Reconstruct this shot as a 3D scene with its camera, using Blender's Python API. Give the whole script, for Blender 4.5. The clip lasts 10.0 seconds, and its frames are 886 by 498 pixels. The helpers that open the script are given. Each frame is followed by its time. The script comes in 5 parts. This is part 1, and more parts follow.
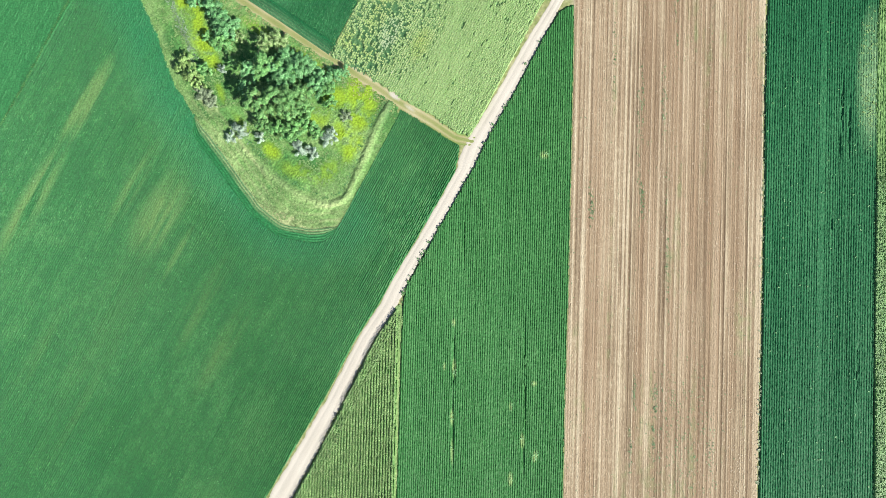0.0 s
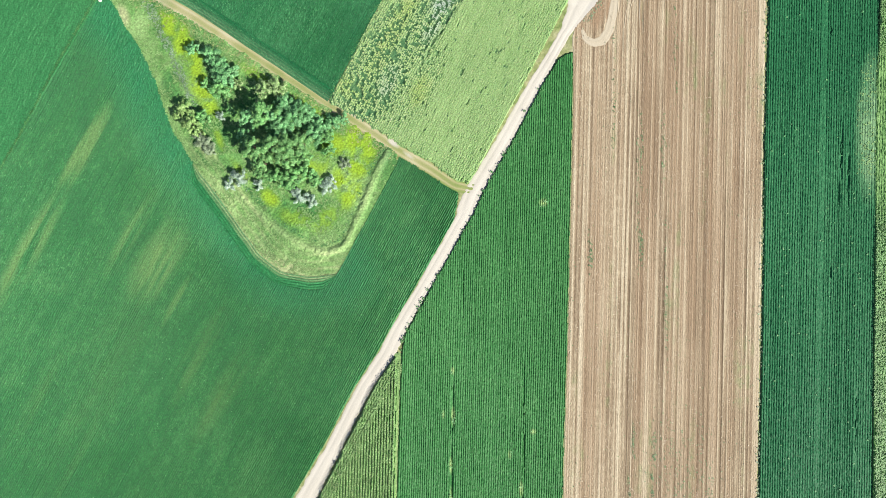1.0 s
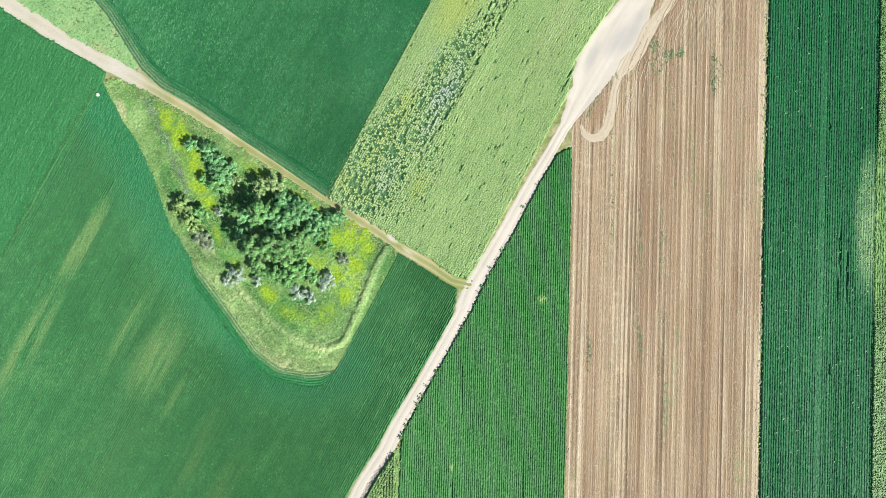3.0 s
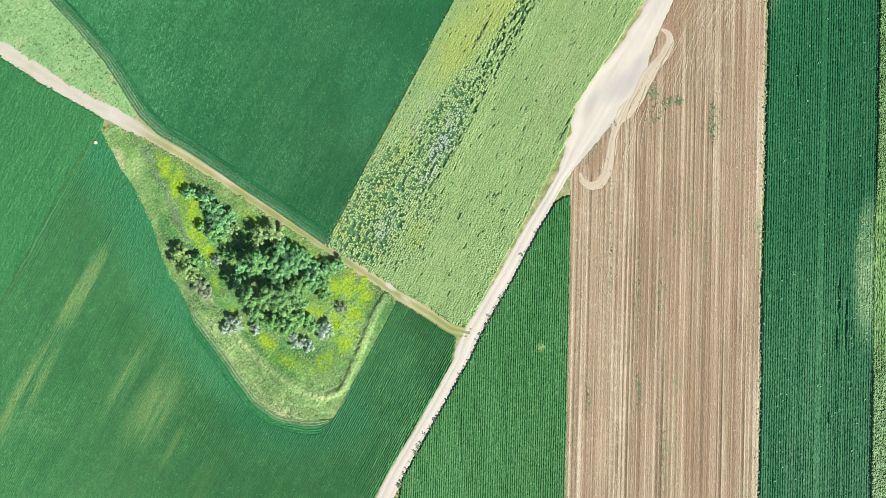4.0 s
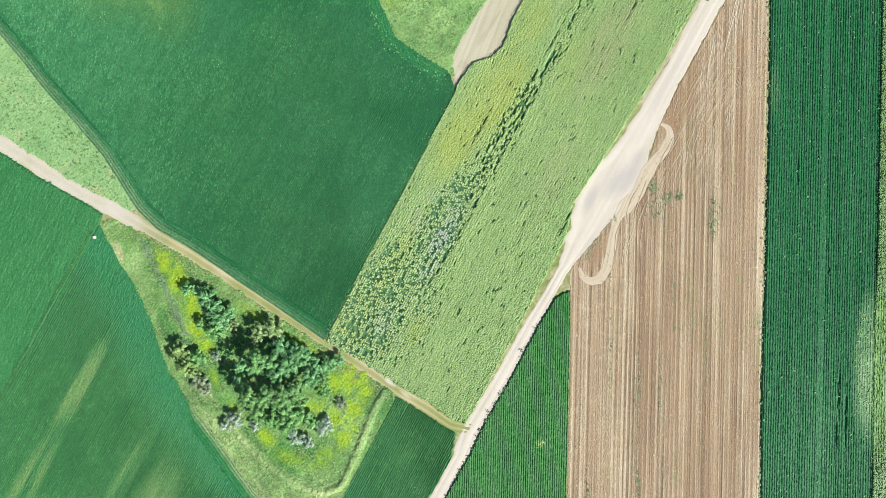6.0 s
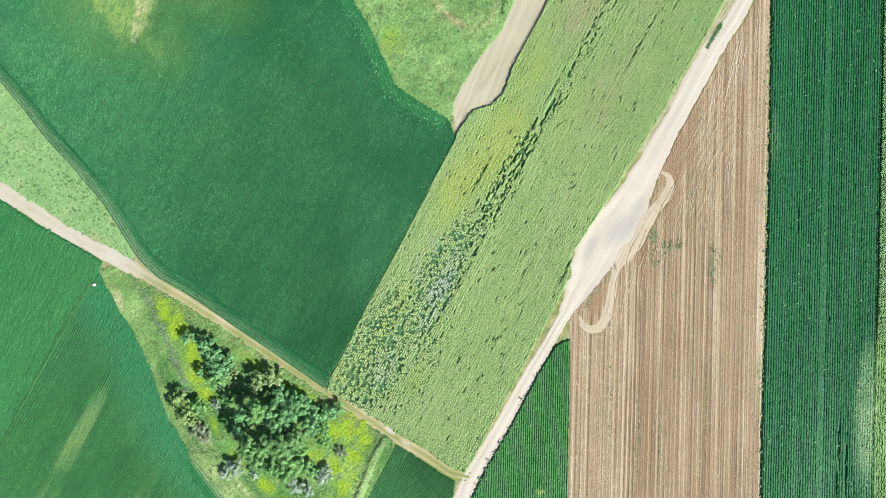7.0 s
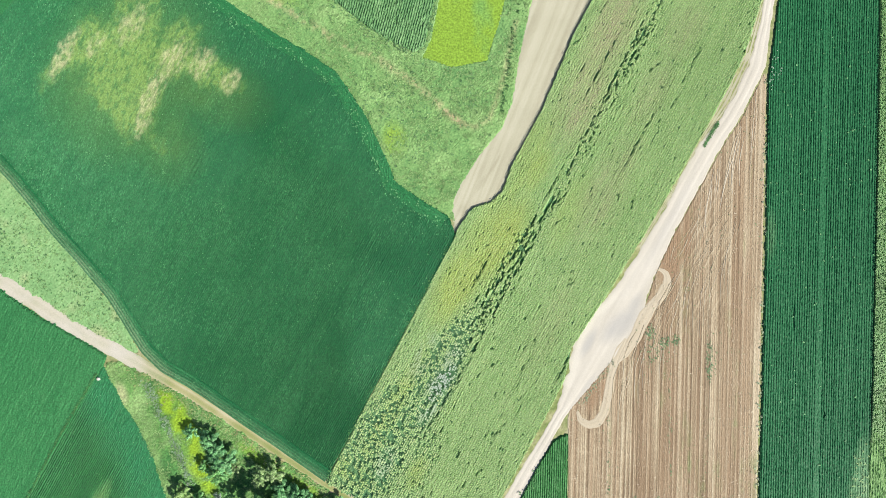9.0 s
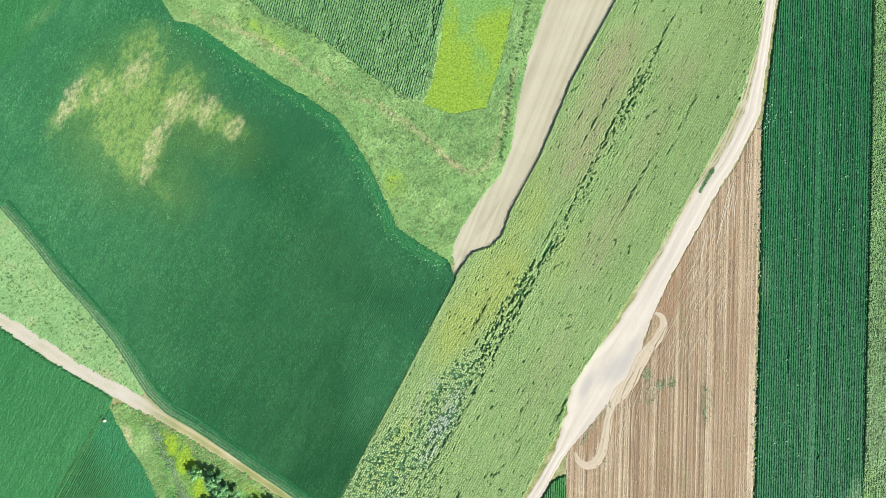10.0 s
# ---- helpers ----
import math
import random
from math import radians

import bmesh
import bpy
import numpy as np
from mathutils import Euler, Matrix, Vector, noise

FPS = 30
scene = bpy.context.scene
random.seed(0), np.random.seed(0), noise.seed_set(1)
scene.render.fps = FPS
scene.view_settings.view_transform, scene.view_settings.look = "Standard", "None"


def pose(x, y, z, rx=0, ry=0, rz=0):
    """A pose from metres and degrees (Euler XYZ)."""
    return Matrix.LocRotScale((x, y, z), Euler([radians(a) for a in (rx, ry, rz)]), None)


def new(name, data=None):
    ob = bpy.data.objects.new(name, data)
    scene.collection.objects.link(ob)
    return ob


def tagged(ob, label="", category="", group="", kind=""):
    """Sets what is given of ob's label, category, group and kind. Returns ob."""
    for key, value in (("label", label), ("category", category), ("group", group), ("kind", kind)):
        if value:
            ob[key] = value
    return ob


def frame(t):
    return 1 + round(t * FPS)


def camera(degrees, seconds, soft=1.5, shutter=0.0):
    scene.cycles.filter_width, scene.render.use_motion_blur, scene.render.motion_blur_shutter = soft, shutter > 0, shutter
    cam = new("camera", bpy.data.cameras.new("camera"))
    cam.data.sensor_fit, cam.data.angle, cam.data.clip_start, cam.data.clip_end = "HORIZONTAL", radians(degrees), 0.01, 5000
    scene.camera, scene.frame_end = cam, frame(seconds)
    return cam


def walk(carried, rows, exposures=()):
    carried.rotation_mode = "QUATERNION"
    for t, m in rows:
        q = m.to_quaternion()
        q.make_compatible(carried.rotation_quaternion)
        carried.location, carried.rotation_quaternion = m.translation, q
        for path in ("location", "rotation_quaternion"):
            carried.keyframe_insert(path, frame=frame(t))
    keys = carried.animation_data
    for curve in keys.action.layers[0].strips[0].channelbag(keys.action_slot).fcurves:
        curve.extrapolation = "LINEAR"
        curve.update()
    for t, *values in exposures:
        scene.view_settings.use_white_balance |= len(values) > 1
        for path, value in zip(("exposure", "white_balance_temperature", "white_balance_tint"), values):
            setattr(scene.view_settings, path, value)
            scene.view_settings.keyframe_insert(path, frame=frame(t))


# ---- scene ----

import itertools

# ---------------------------------------------------------------- camera
cam = camera(74.0, 10.0, soft=0.8)
PATH = [
    (0.0, 0.00, 0.00, 156.00, 1.251, 0.793, 0.000),
    (0.5, 0.06, 6.52, 156.10, 1.202, 0.733, 0.010),
    (1.0, -0.02, 12.92, 156.12, 1.146, 0.686, 0.002),
    (1.5, -0.01, 19.40, 156.18, 1.105, 0.637, 0.023),
    (2.0, -0.07, 25.82, 156.42, 1.062, 0.602, 0.036),
    (2.5, -0.09, 32.33, 156.43, 1.030, 0.568, 0.021),
    (4.0, 0.42, 51.73, 156.52, 0.945, 0.568, -0.091),
    (4.5, 0.47, 58.20, 156.55, 0.900, 0.545, -0.090),
    (5.0, 0.41, 64.65, 156.65, 0.858, 0.527, -0.087),
    (5.5, 0.41, 71.07, 156.64, 0.821, 0.507, -0.096),
    (7.0, 0.61, 90.37, 156.72, 0.764, 0.563, -0.044),
    (7.5, 0.76, 96.82, 156.77, 0.776, 0.585, -0.040),
    (8.0, 0.78, 103.35, 157.21, 0.799, 0.596, 0.002),
    (8.5, 0.82, 109.80, 157.98, 0.811, 0.605, 0.040),
    (9.0, 0.77, 116.03, 159.06, 0.792, 0.605, 0.053),
    (9.5, 0.70, 122.11, 160.49, 0.744, 0.603, 0.051),
    (10.0, 0.68, 128.34, 161.96, 0.701, 0.579, 0.025),
]
EXPOSURE = 0.51
walk(cam, [(t, pose(x, y, z, rx, ry, rz)) for t, x, y, z, rx, ry, rz in PATH], [(0.0, EXPOSURE + 0.02), (2.5, EXPOSURE), (4.0, EXPOSURE - 0.07), (10.0, EXPOSURE - 0.07)])

# ---------------------------------------------------------------- light
SUN_HIGH, SUN_TURN = radians(38), radians(128)   # height, and turn from +y towards +x
world = bpy.data.worlds.new("sky")
scene.world = world
world.use_nodes = True
sky = world.node_tree.nodes.new("ShaderNodeTexSky")
sky.sky_type, sky.sun_disc, sky.sun_elevation, sky.sun_rotation = "NISHITA", False, SUN_HIGH, SUN_TURN
world.node_tree.links.new(sky.outputs[0], world.node_tree.nodes["Background"].inputs[0])
world.node_tree.nodes["Background"].inputs[1].default_value = 0.068
sun = new("sun", bpy.data.lights.new("sun", "SUN"))
sun.data.energy, sun.data.angle, sun.data.color = 5.6, radians(0.5), (1.0, 0.95, 0.86)
to_sun = Vector((math.sin(SUN_TURN) * math.cos(SUN_HIGH), math.cos(SUN_TURN) * math.cos(SUN_HIGH), math.sin(SUN_HIGH)))
sun.rotation_mode = "QUATERNION"
sun.rotation_quaternion = to_sun.to_track_quat("Z", "Y")
sun.location = (60, -40, 120)


# ---------------------------------------------------------------- materials
class Nodes:
    def __init__(self, name, rough=0.7, spec=0.25):
        self.mat = bpy.data.materials.new(name)
        self.mat.use_nodes = True
        self.tree = self.mat.node_tree
        self.bsdf = self.tree.nodes["Principled BSDF"]
        self.bsdf.inputs["Roughness"].default_value = rough
        self.bsdf.inputs["Specular IOR Level"].default_value = spec

    def put(self, kind, **values):
        node = self.tree.nodes.new(kind)
        for key, value in values.items():
            socket = node.inputs[key.replace("_", " ")]
            if hasattr(value, "is_output"):
                self.tree.links.new(value, socket)
            else:
                socket.default_value = value
        return node

    def place(self):
        return self.tree.nodes.new("ShaderNodeNewGeometry").outputs["Position"]

    def island(self):
        return self.tree.nodes.new("ShaderNodeNewGeometry").outputs["Random Per Island"]

    def value(self, name):
        node = self.tree.nodes.new("ShaderNodeAttribute")
        node.attribute_name = name
        return node.outputs["Fac"]

    def noise(self, scale, detail=3.0, where=None):
        return self.put("ShaderNodeTexNoise", Vector=where or self.place(), Scale=scale, Detail=detail).outputs["Fac"]

    def ramp(self, fac, *stops):
        node = self.put("ShaderNodeValToRGB", Fac=fac)
        marks = node.color_ramp.elements
        while len(marks) < len(stops):
            marks.new(0.5)
        for mark, (at, colour) in zip(marks, stops):
            mark.position, mark.color = at, (*colour, 1)
        return node.outputs["Color"]

    def mix(self, fac, a, b, blend="MIX"):
        node = self.tree.nodes.new("ShaderNodeMix")
        node.data_type, node.blend_type = "RGBA", blend
        for socket, value in ((node.inputs["Factor"], fac), (node.inputs[6], a), (node.inputs[7], b)):
            if hasattr(value, "is_output"):
                self.tree.links.new(value, socket)
            elif isinstance(value, tuple):
                socket.default_value = (*value, 1)
            else:
                socket.default_value = value
        return node.outputs[2]

    def done(self, colour, bump=None, depth=0.05):
        self.tree.links.new(colour, self.bsdf.inputs["Base Color"])
        if bump is not None:
            node = self.put("ShaderNodeBump", Height=bump, Distance=depth, Strength=0.8)
            self.tree.links.new(node.outputs[0], self.bsdf.inputs["Normal"])
        return self.mat


def grain(n, colour, scale, low=0.7, high=1.25):
    """Fine light and dark flecks over a colour."""
    flecks = n.ramp(n.noise(scale, 2.0), (0.3, (low,) * 3), (0.7, (high,) * 3))
    return n.mix(1.0, colour, flecks, "MULTIPLY")


def crop_material(name, deep, mid, light, dry, straw=(0.36, 0.34, 0.18), weed=None):
    n = Nodes(name, 0.6, 0.2)
    colour = n.ramp(n.value("tone"), (0.0, deep), (0.5, mid), (1.0, light))
    colour = n.mix(n.value("dry"), colour, dry)
    colour = n.mix(n.value("sere"), colour, straw)
    # Dark green of undergrowth, which also paints the shade between the plants.
    if weed:
        colour = n.mix(n.value("weed"), colour, weed)
    return n.done(grain(n, colour, 2.2))


soy_a = crop_material("soybean leaves", (0.013, 0.090, 0.030), (0.024, 0.140, 0.043), (0.095, 0.26, 0.092), (0.105, 0.215, 0.072), (0.023, 0.165, 0.065))
soy_b = crop_material("soybean leaves in the sun", (0.027, 0.123, 0.035), (0.039, 0.162, 0.046), (0.09, 0.25, 0.085), (0.22, 0.34, 0.13))
soy_c = crop_material("beet leaves", (0.011, 0.097, 0.037), (0.018, 0.128, 0.050), (0.07, 0.23, 0.10), (0.18, 0.32, 0.16))
soy_d = crop_material("dark soybean leaves", (0.007, 0.085, 0.033), (0.012, 0.118, 0.042), (0.075, 0.25, 0.105), (0.16, 0.275, 0.075), (0.36, 0.37, 0.21))
clover = crop_material("closed leaf cover", (0.024, 0.135, 0.045), (0.031, 0.16, 0.054), (0.05, 0.20, 0.07), (0.12, 0.26, 0.10))
maize_far = crop_material("maize rows", (0.065, 0.17, 0.07), (0.105, 0.23, 0.09), (0.18, 0.32, 0.145), (0.30, 0.37, 0.19))
maize_pale = crop_material("tall maize rows", (0.09, 0.22, 0.07), (0.17, 0.32, 0.11), (0.27, 0.42, 0.17), (0.30, 0.37, 0.19))
headland_dark = crop_material("headland rows with pale lines", (0.007, 0.085, 0.033), (0.013, 0.125, 0.045), (0.075, 0.25, 0.105), (0.30, 0.38, 0.23))
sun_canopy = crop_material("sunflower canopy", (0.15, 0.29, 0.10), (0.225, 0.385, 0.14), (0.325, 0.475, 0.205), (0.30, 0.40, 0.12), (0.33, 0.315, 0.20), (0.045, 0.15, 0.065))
headland_green = crop_material("lush headland leaves", (0.016, 0.122, 0.042), (0.025, 0.165, 0.056), (0.06, 0.235, 0.09), (0.30, 0.36, 0.18))


def meadow_material(name, deep, mid, light, flower, straw, low=0.65, high=1.3):
    n = Nodes(name, 0.8, 0.15)
    colour = n.ramp(n.value("tone"), (0.0, deep), (0.5, mid), (1.0, light))
    colour = n.mix(n.value("dry"), colour, flower)
    colour = n.mix(n.value("sere"), colour, straw)
    return n.done(grain(n, colour, 2.0, low, high), n.noise(5.0, 3.0), 0.02)


grass_grove = meadow_material("rank grass", (0.045, 0.16, 0.045), (0.13, 0.28, 0.08), (0.25, 0.395, 0.15), (0.225, 0.365, 0.03), (0.35, 0.40, 0.20))
grass_pale = meadow_material("pale grass", (0.085, 0.22, 0.075), (0.175, 0.325, 0.112), (0.29, 0.43, 0.18), (0.25, 0.40, 0.05), (0.40, 0.34, 0.20), 0.78, 1.2)
grass_verge = meadow_material("soft pale verge grass", (0.13, 0.28, 0.11), (0.20, 0.365, 0.15), (0.30, 0.45, 0.21), (0.26, 0.42, 0.05), (0.40, 0.38, 0.22), 0.84, 1.14)
grass_lime = meadow_material("lime green grass", (0.11, 0.27, 0.07), (0.15, 0.315, 0.085), (0.19, 0.35, 0.11), (0.21, 0.34, 0.035), (0.30, 0.36, 0.12))

n = Nodes("dusty road", 0.95, 0.1)
colour = n.ramp(n.value("tone"), (0.0, (0.29, 0.255, 0.195)), (0.45, (0.43, 0.40, 0.34)), (1.0, (0.56, 0.53, 0.468)))
road_dust = n.done(grain(n, n.mix(n.value("sere"), colour, (0.40, 0.39, 0.37)), 5.0, 0.93, 1.05), n.noise(5.0), 0.03)
n = Nodes("brown track earth", 0.95, 0.1)
colour = n.ramp(n.value("tone"), (0.0, (0.15, 0.23, 0.06)), (0.35, (0.25, 0.28, 0.11)), (0.7, (0.37, 0.35, 0.19)), (1.0, (0.46, 0.43, 0.29)))
colour = n.mix(n.value("sere"), colour, (0.50, 0.475, 0.415))
track_earth = n.done(grain(n, colour, 4.0, 0.88, 1.08), n.noise(5.0), 0.03)
n = Nodes("harvested stubble", 0.9, 0.12)
colour = n.ramp(n.value("tone"), (0.0, (0.13, 0.092, 0.058)), (0.3, (0.215, 0.163, 0.107)), (0.6, (0.338, 0.272, 0.183)), (1.0, (0.56, 0.49, 0.36)))
colour = n.mix(n.value("sere"), colour, (0.275, 0.192, 0.122))
colour = n.mix(n.value("dry"), colour, (0.16, 0.26, 0.10))
stubble_straw = n.done(grain(n, colour, 2.8, 0.82, 1.16), n.noise(6.0), 0.04)
n = Nodes("pale tilled soil", 0.95, 0.1)
colour = n.ramp(n.value("tone"), (0.0, (0.32, 0.305, 0.22)), (0.5, (0.41, 0.395, 0.295)), (1.0, (0.49, 0.475, 0.37)))
tilled = n.done(grain(n, colour, 5.0, 0.93, 1.06), n.noise(9.0), 0.02)
n = Nodes("pressed tan earth", 0.95, 0.1)
colour = n.ramp(n.value("tone"), (0.0, (0.30, 0.24, 0.16)), (0.5, (0.40, 0.335, 0.23)), (1.0, (0.50, 0.45, 0.36)))
tan_earth = n.done(grain(n, colour, 5.0, 0.93, 1.06), n.noise(4.0), 0.04)
# Weedy soil under tall crops; the shade beneath them is in its dark colour.
n = Nodes("weedy soil with shade in its colour", 0.95, 0.1)
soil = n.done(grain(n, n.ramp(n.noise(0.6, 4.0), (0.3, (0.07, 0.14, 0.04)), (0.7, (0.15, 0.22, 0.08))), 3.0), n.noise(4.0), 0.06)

n = Nodes("grassy ground and far fields", 0.9, 0.1)
near = n.ramp(n.noise(0.35, 5.0), (0.3, (0.15, 0.21, 0.07)), (0.5, (0.26, 0.28, 0.13)), (0.7, (0.37, 0.355, 0.22)))
cells = n.put("ShaderNodeTexVoronoi", Vector=n.put("ShaderNodeMapping", Vector=n.place(), Scale=(1.0, 0.28, 1.0), Rotation=(0, 0, 0.5)).outputs[0], Scale=0.012)
far = n.ramp(n.put("ShaderNodeSeparateColor", Color=cells.outputs["Color"]).outputs[0], (0.0, (0.02, 0.11, 0.04)), (0.35, (0.035, 0.15, 0.05)), (0.55, (0.14, 0.27, 0.09)), (0.75, (0.45, 0.34, 0.21)), (1.0, (0.05, 0.17, 0.06)))
axes = n.put("ShaderNodeSeparateXYZ", Vector=n.put("ShaderNodeMapping", Vector=n.place(), Location=(2.0 / 136, -73.5 / 149.5, 0), Scale=(1 / 136, 1 / 149.5, 1.0)).outputs[0])
sides = []
for axis in (0, 1):
    side = n.put("ShaderNodeMath")
    side.operation = "ABSOLUTE"
    n.tree.links.new(axes.outputs[axis], side.inputs[0])
    sides.append(side.outputs[0])
outer_side = n.put("ShaderNodeMath")
outer_side.operation = "MAXIMUM"
n.tree.links.new(sides[0], outer_side.inputs[0])
n.tree.links.new(sides[1], outer_side.inputs[1])
reach = n.put("ShaderNodeMapRange", Value=outer_side.outputs[0], From_Min=0.985, From_Max=1.0).outputs[0]
ground_mat = n.done(grain(n, n.mix(reach, near, far), 1.2, 0.75, 1.2), n.noise(3.0), 0.08)


def leaf_material(name, dark, mid, light):
    n = Nodes(name, 0.55, 0.3)
    colour = n.ramp(n.island(), (0.0, dark), (0.5, mid), (1.0, light))
    big = n.ramp(n.noise(0.5, 2.0), (0.35, (0.75,) * 3), (0.65, (1.25,) * 3))
    return n.done(n.mix(1.0, colour, big, "MULTIPLY"))


leaf_blue = leaf_material("blue green leaves", (0.08, 0.25, 0.09), (0.13, 0.34, 0.125), (0.23, 0.47, 0.21))
leaf_yellow = leaf_material("yellowish olive leaves", (0.13, 0.25, 0.07), (0.20, 0.34, 0.10), (0.31, 0.45, 0.17))
leaf_green = leaf_material("fresh green leaves", (0.085, 0.25, 0.075), (0.135, 0.34, 0.10), (0.23, 0.45, 0.16))
leaf_olive = leaf_material("olive leaves", (0.07, 0.20, 0.06), (0.12, 0.285, 0.09), (0.21, 0.39, 0.14))
leaf_pale = leaf_material("pale yellow green leaves", (0.12, 0.24, 0.07), (0.22, 0.36, 0.13), (0.38, 0.50, 0.24))
leaf_hedge = leaf_material("dark hedge leaves", (0.03, 0.11, 0.03), (0.06, 0.18, 0.055), (0.13, 0.28, 0.10))
leaf_silver = leaf_material("silver leaves", (0.20, 0.32, 0.22), (0.31, 0.44, 0.33), (0.47, 0.58, 0.48))
leaf_dead = leaf_material("grey dead twigs", (0.13, 0.20, 0.10), (0.21, 0.29, 0.17), (0.34, 0.41, 0.28))
leaf_weed = leaf_material("weed leaves", (0.03, 0.12, 0.03), (0.07, 0.22, 0.07), (0.16, 0.32, 0.13))
leaf_tuft = leaf_material("grass blades", (0.12, 0.25, 0.08), (0.20, 0.345, 0.12), (0.31, 0.44, 0.19))
n = Nodes("sunflower leaves", 0.6, 0.25)
colour = n.ramp(n.island(), (0.0, (0.205, 0.365, 0.15)), (0.5, (0.285, 0.45, 0.20)), (1.0, (0.375, 0.525, 0.275)))
colour = n.mix(n.value("dry"), colour, (0.36, 0.46, 0.10))
colour = n.mix(n.value("sere"), colour, (0.37, 0.345, 0.22))
sun_leaf = n.done(n.mix(n.value("grey"), colour, (0.37, 0.46, 0.38)))
n = Nodes("sunflower heads", 0.7, 0.2)
colour = n.ramp(n.island(), (0.0, (0.26, 0.44, 0.13)), (0.6, (0.36, 0.51, 0.20)), (1.0, (0.46, 0.54, 0.24)))
sun_head = n.done(n.mix(n.value("grey"), colour, (0.36, 0.44, 0.36)))
maize_leaf = leaf_material("maize leaves", (0.13, 0.26, 0.09), (0.22, 0.37, 0.14), (0.36, 0.48, 0.22))
pale_leaf = leaf_material("pale maize leaves", (0.09, 0.22, 0.08), (0.15, 0.30, 0.11), (0.23, 0.38, 0.165))
grey_leaf = leaf_material("grey thistle leaves", (0.055, 0.15, 0.05), (0.10, 0.215, 0.085), (0.18, 0.30, 0.14))
straw_mat = leaf_material("loose straw", (0.36, 0.29, 0.20), (0.46, 0.38, 0.27), (0.60, 0.53, 0.41))
n = Nodes("grey bark", 0.9, 0.1)
bark = n.done(n.ramp(n.noise(6.0, 4.0), (0.3, (0.07, 0.055, 0.04)), (0.7, (0.20, 0.16, 0.12))), n.noise(14.0), 0.03)
n = Nodes("chalky stone", 0.9, 0.1)
chalk = n.done(grain(n, n.ramp(n.noise(3.0), (0.3, (0.45, 0.43, 0.38)), (0.7, (0.68, 0.66, 0.62))), 9.0), n.noise(12.0), 0.03)


# ---------------------------------------------------------------- number helpers
def lattice(x, y, seed):
    """Smooth noise from 0 to 1 at arrays of places."""
    xi, yi = np.floor(x).astype(np.int64), np.floor(y).astype(np.int64)
    fx, fy = x - xi, y - yi
    fx, fy = fx * fx * (3 - 2 * fx), fy * fy * (3 - 2 * fy)

    def dots(a, b):
        h = (a * 374761393 + b * 668265263 + seed * 1442695041) & 0x7FFFFFFF
        h = ((h ^ (h >> 13)) * 1274126177) & 0x7FFFFFFF
        return ((h ^ (h >> 16)) & 0xFFFF) / 65535.0

    low = dots(xi, yi) * (1 - fx) + dots(xi + 1, yi) * fx
    high = dots(xi, yi + 1) * (1 - fx) + dots(xi + 1, yi + 1) * fx
    return low * (1 - fy) + high * fy


def fbm(x, y, seed, octaves=3):
    total, size = 0, 0
    for k in range(octaves):
        total, size = total + lattice(x * 2**k, y * 2**k, seed + k) * 0.5**k, size + 0.5**k
    return total / size


def inside(x, y, outline):
    hit = np.zeros(x.shape, bool)
    for (ax, ay), (bx, by) in zip(outline, outline[1:] + outline[:1]):
        if ay != by:
            hit ^= ((ay > y) != (by > y)) & (x < (bx - ax) * (y - ay) / (by - ay) + ax)
    return hit


def distance(x, y, line):
    """Distance from places to a line of points."""
    best = np.full(x.shape, 1e9)
    for (ax, ay), (bx, by) in zip(line, line[1:]):
        dx, dy = bx - ax, by - ay
        k = np.clip(((x - ax) * dx + (y - ay) * dy) / (dx * dx + dy * dy + 1e-9), 0, 1)
        best = np.minimum(best, np.hypot(x - ax - k * dx, y - ay - k * dy))
    return best


def patches(x, y, spots):
    """0 to 1: soft-edged ovals (x, y, half length, half width, turn in degrees, strength)."""
    total = np.zeros(x.shape)
    for cx, cy, a, b, turn, strength in spots:
        c, s = math.cos(radians(turn)), math.sin(radians(turn))
        u, v = (x - cx) * c + (y - cy) * s, (y - cy) * c - (x - cx) * s
        total = np.maximum(total, strength * np.clip(1.6 * (1 - np.sqrt((u / a) ** 2 + (v / b) ** 2)), 0, 1))
    return total


def mesh_of(name, verts, faces, values=None, material=None, smooth=False, slots=None):
    """One mesh object from arrays; faces all have the same number of corners."""
    data = bpy.data.meshes.new(name)
    faces = np.asarray(faces, np.int32)
    sides = faces.shape[1]
    data.vertices.add(len(verts))
    data.vertices.foreach_set("co", np.ascontiguousarray(verts, np.float32).ravel())
    data.loops.add(faces.size)
    data.loops.foreach_set("vertex_index", faces.ravel())
    data.polygons.add(len(faces))
    data.polygons.foreach_set("loop_start", np.arange(0, faces.size, sides, dtype=np.int32))
    data.polygons.foreach_set("use_smooth", np.full(len(faces), smooth))
    for mat in (material if isinstance(material, (list, tuple)) else [material]):
        data.materials.append(mat)
    if slots is not None:
        data.polygons.foreach_set("material_index", np.asarray(slots, np.int32))
    for key, value in (values or {}).items():
        data.attributes.new(key, "FLOAT", "POINT").data.foreach_set("value", np.asarray(value, np.float32))
    data.update(calc_edges=True)
    return new(name, data)


def grid_faces(rows, cols, keep):
    """Quads of a grid of rows x cols points where keep (rows-1 x cols-1) says so, and the points they use."""
    r, c = np.nonzero(keep)
    a = r * cols + c
    faces = np.stack([a, a + 1, a + cols + 1, a + cols], 1)
    used, back = np.unique(faces, return_inverse=True)
    return used, back.reshape(faces.shape)


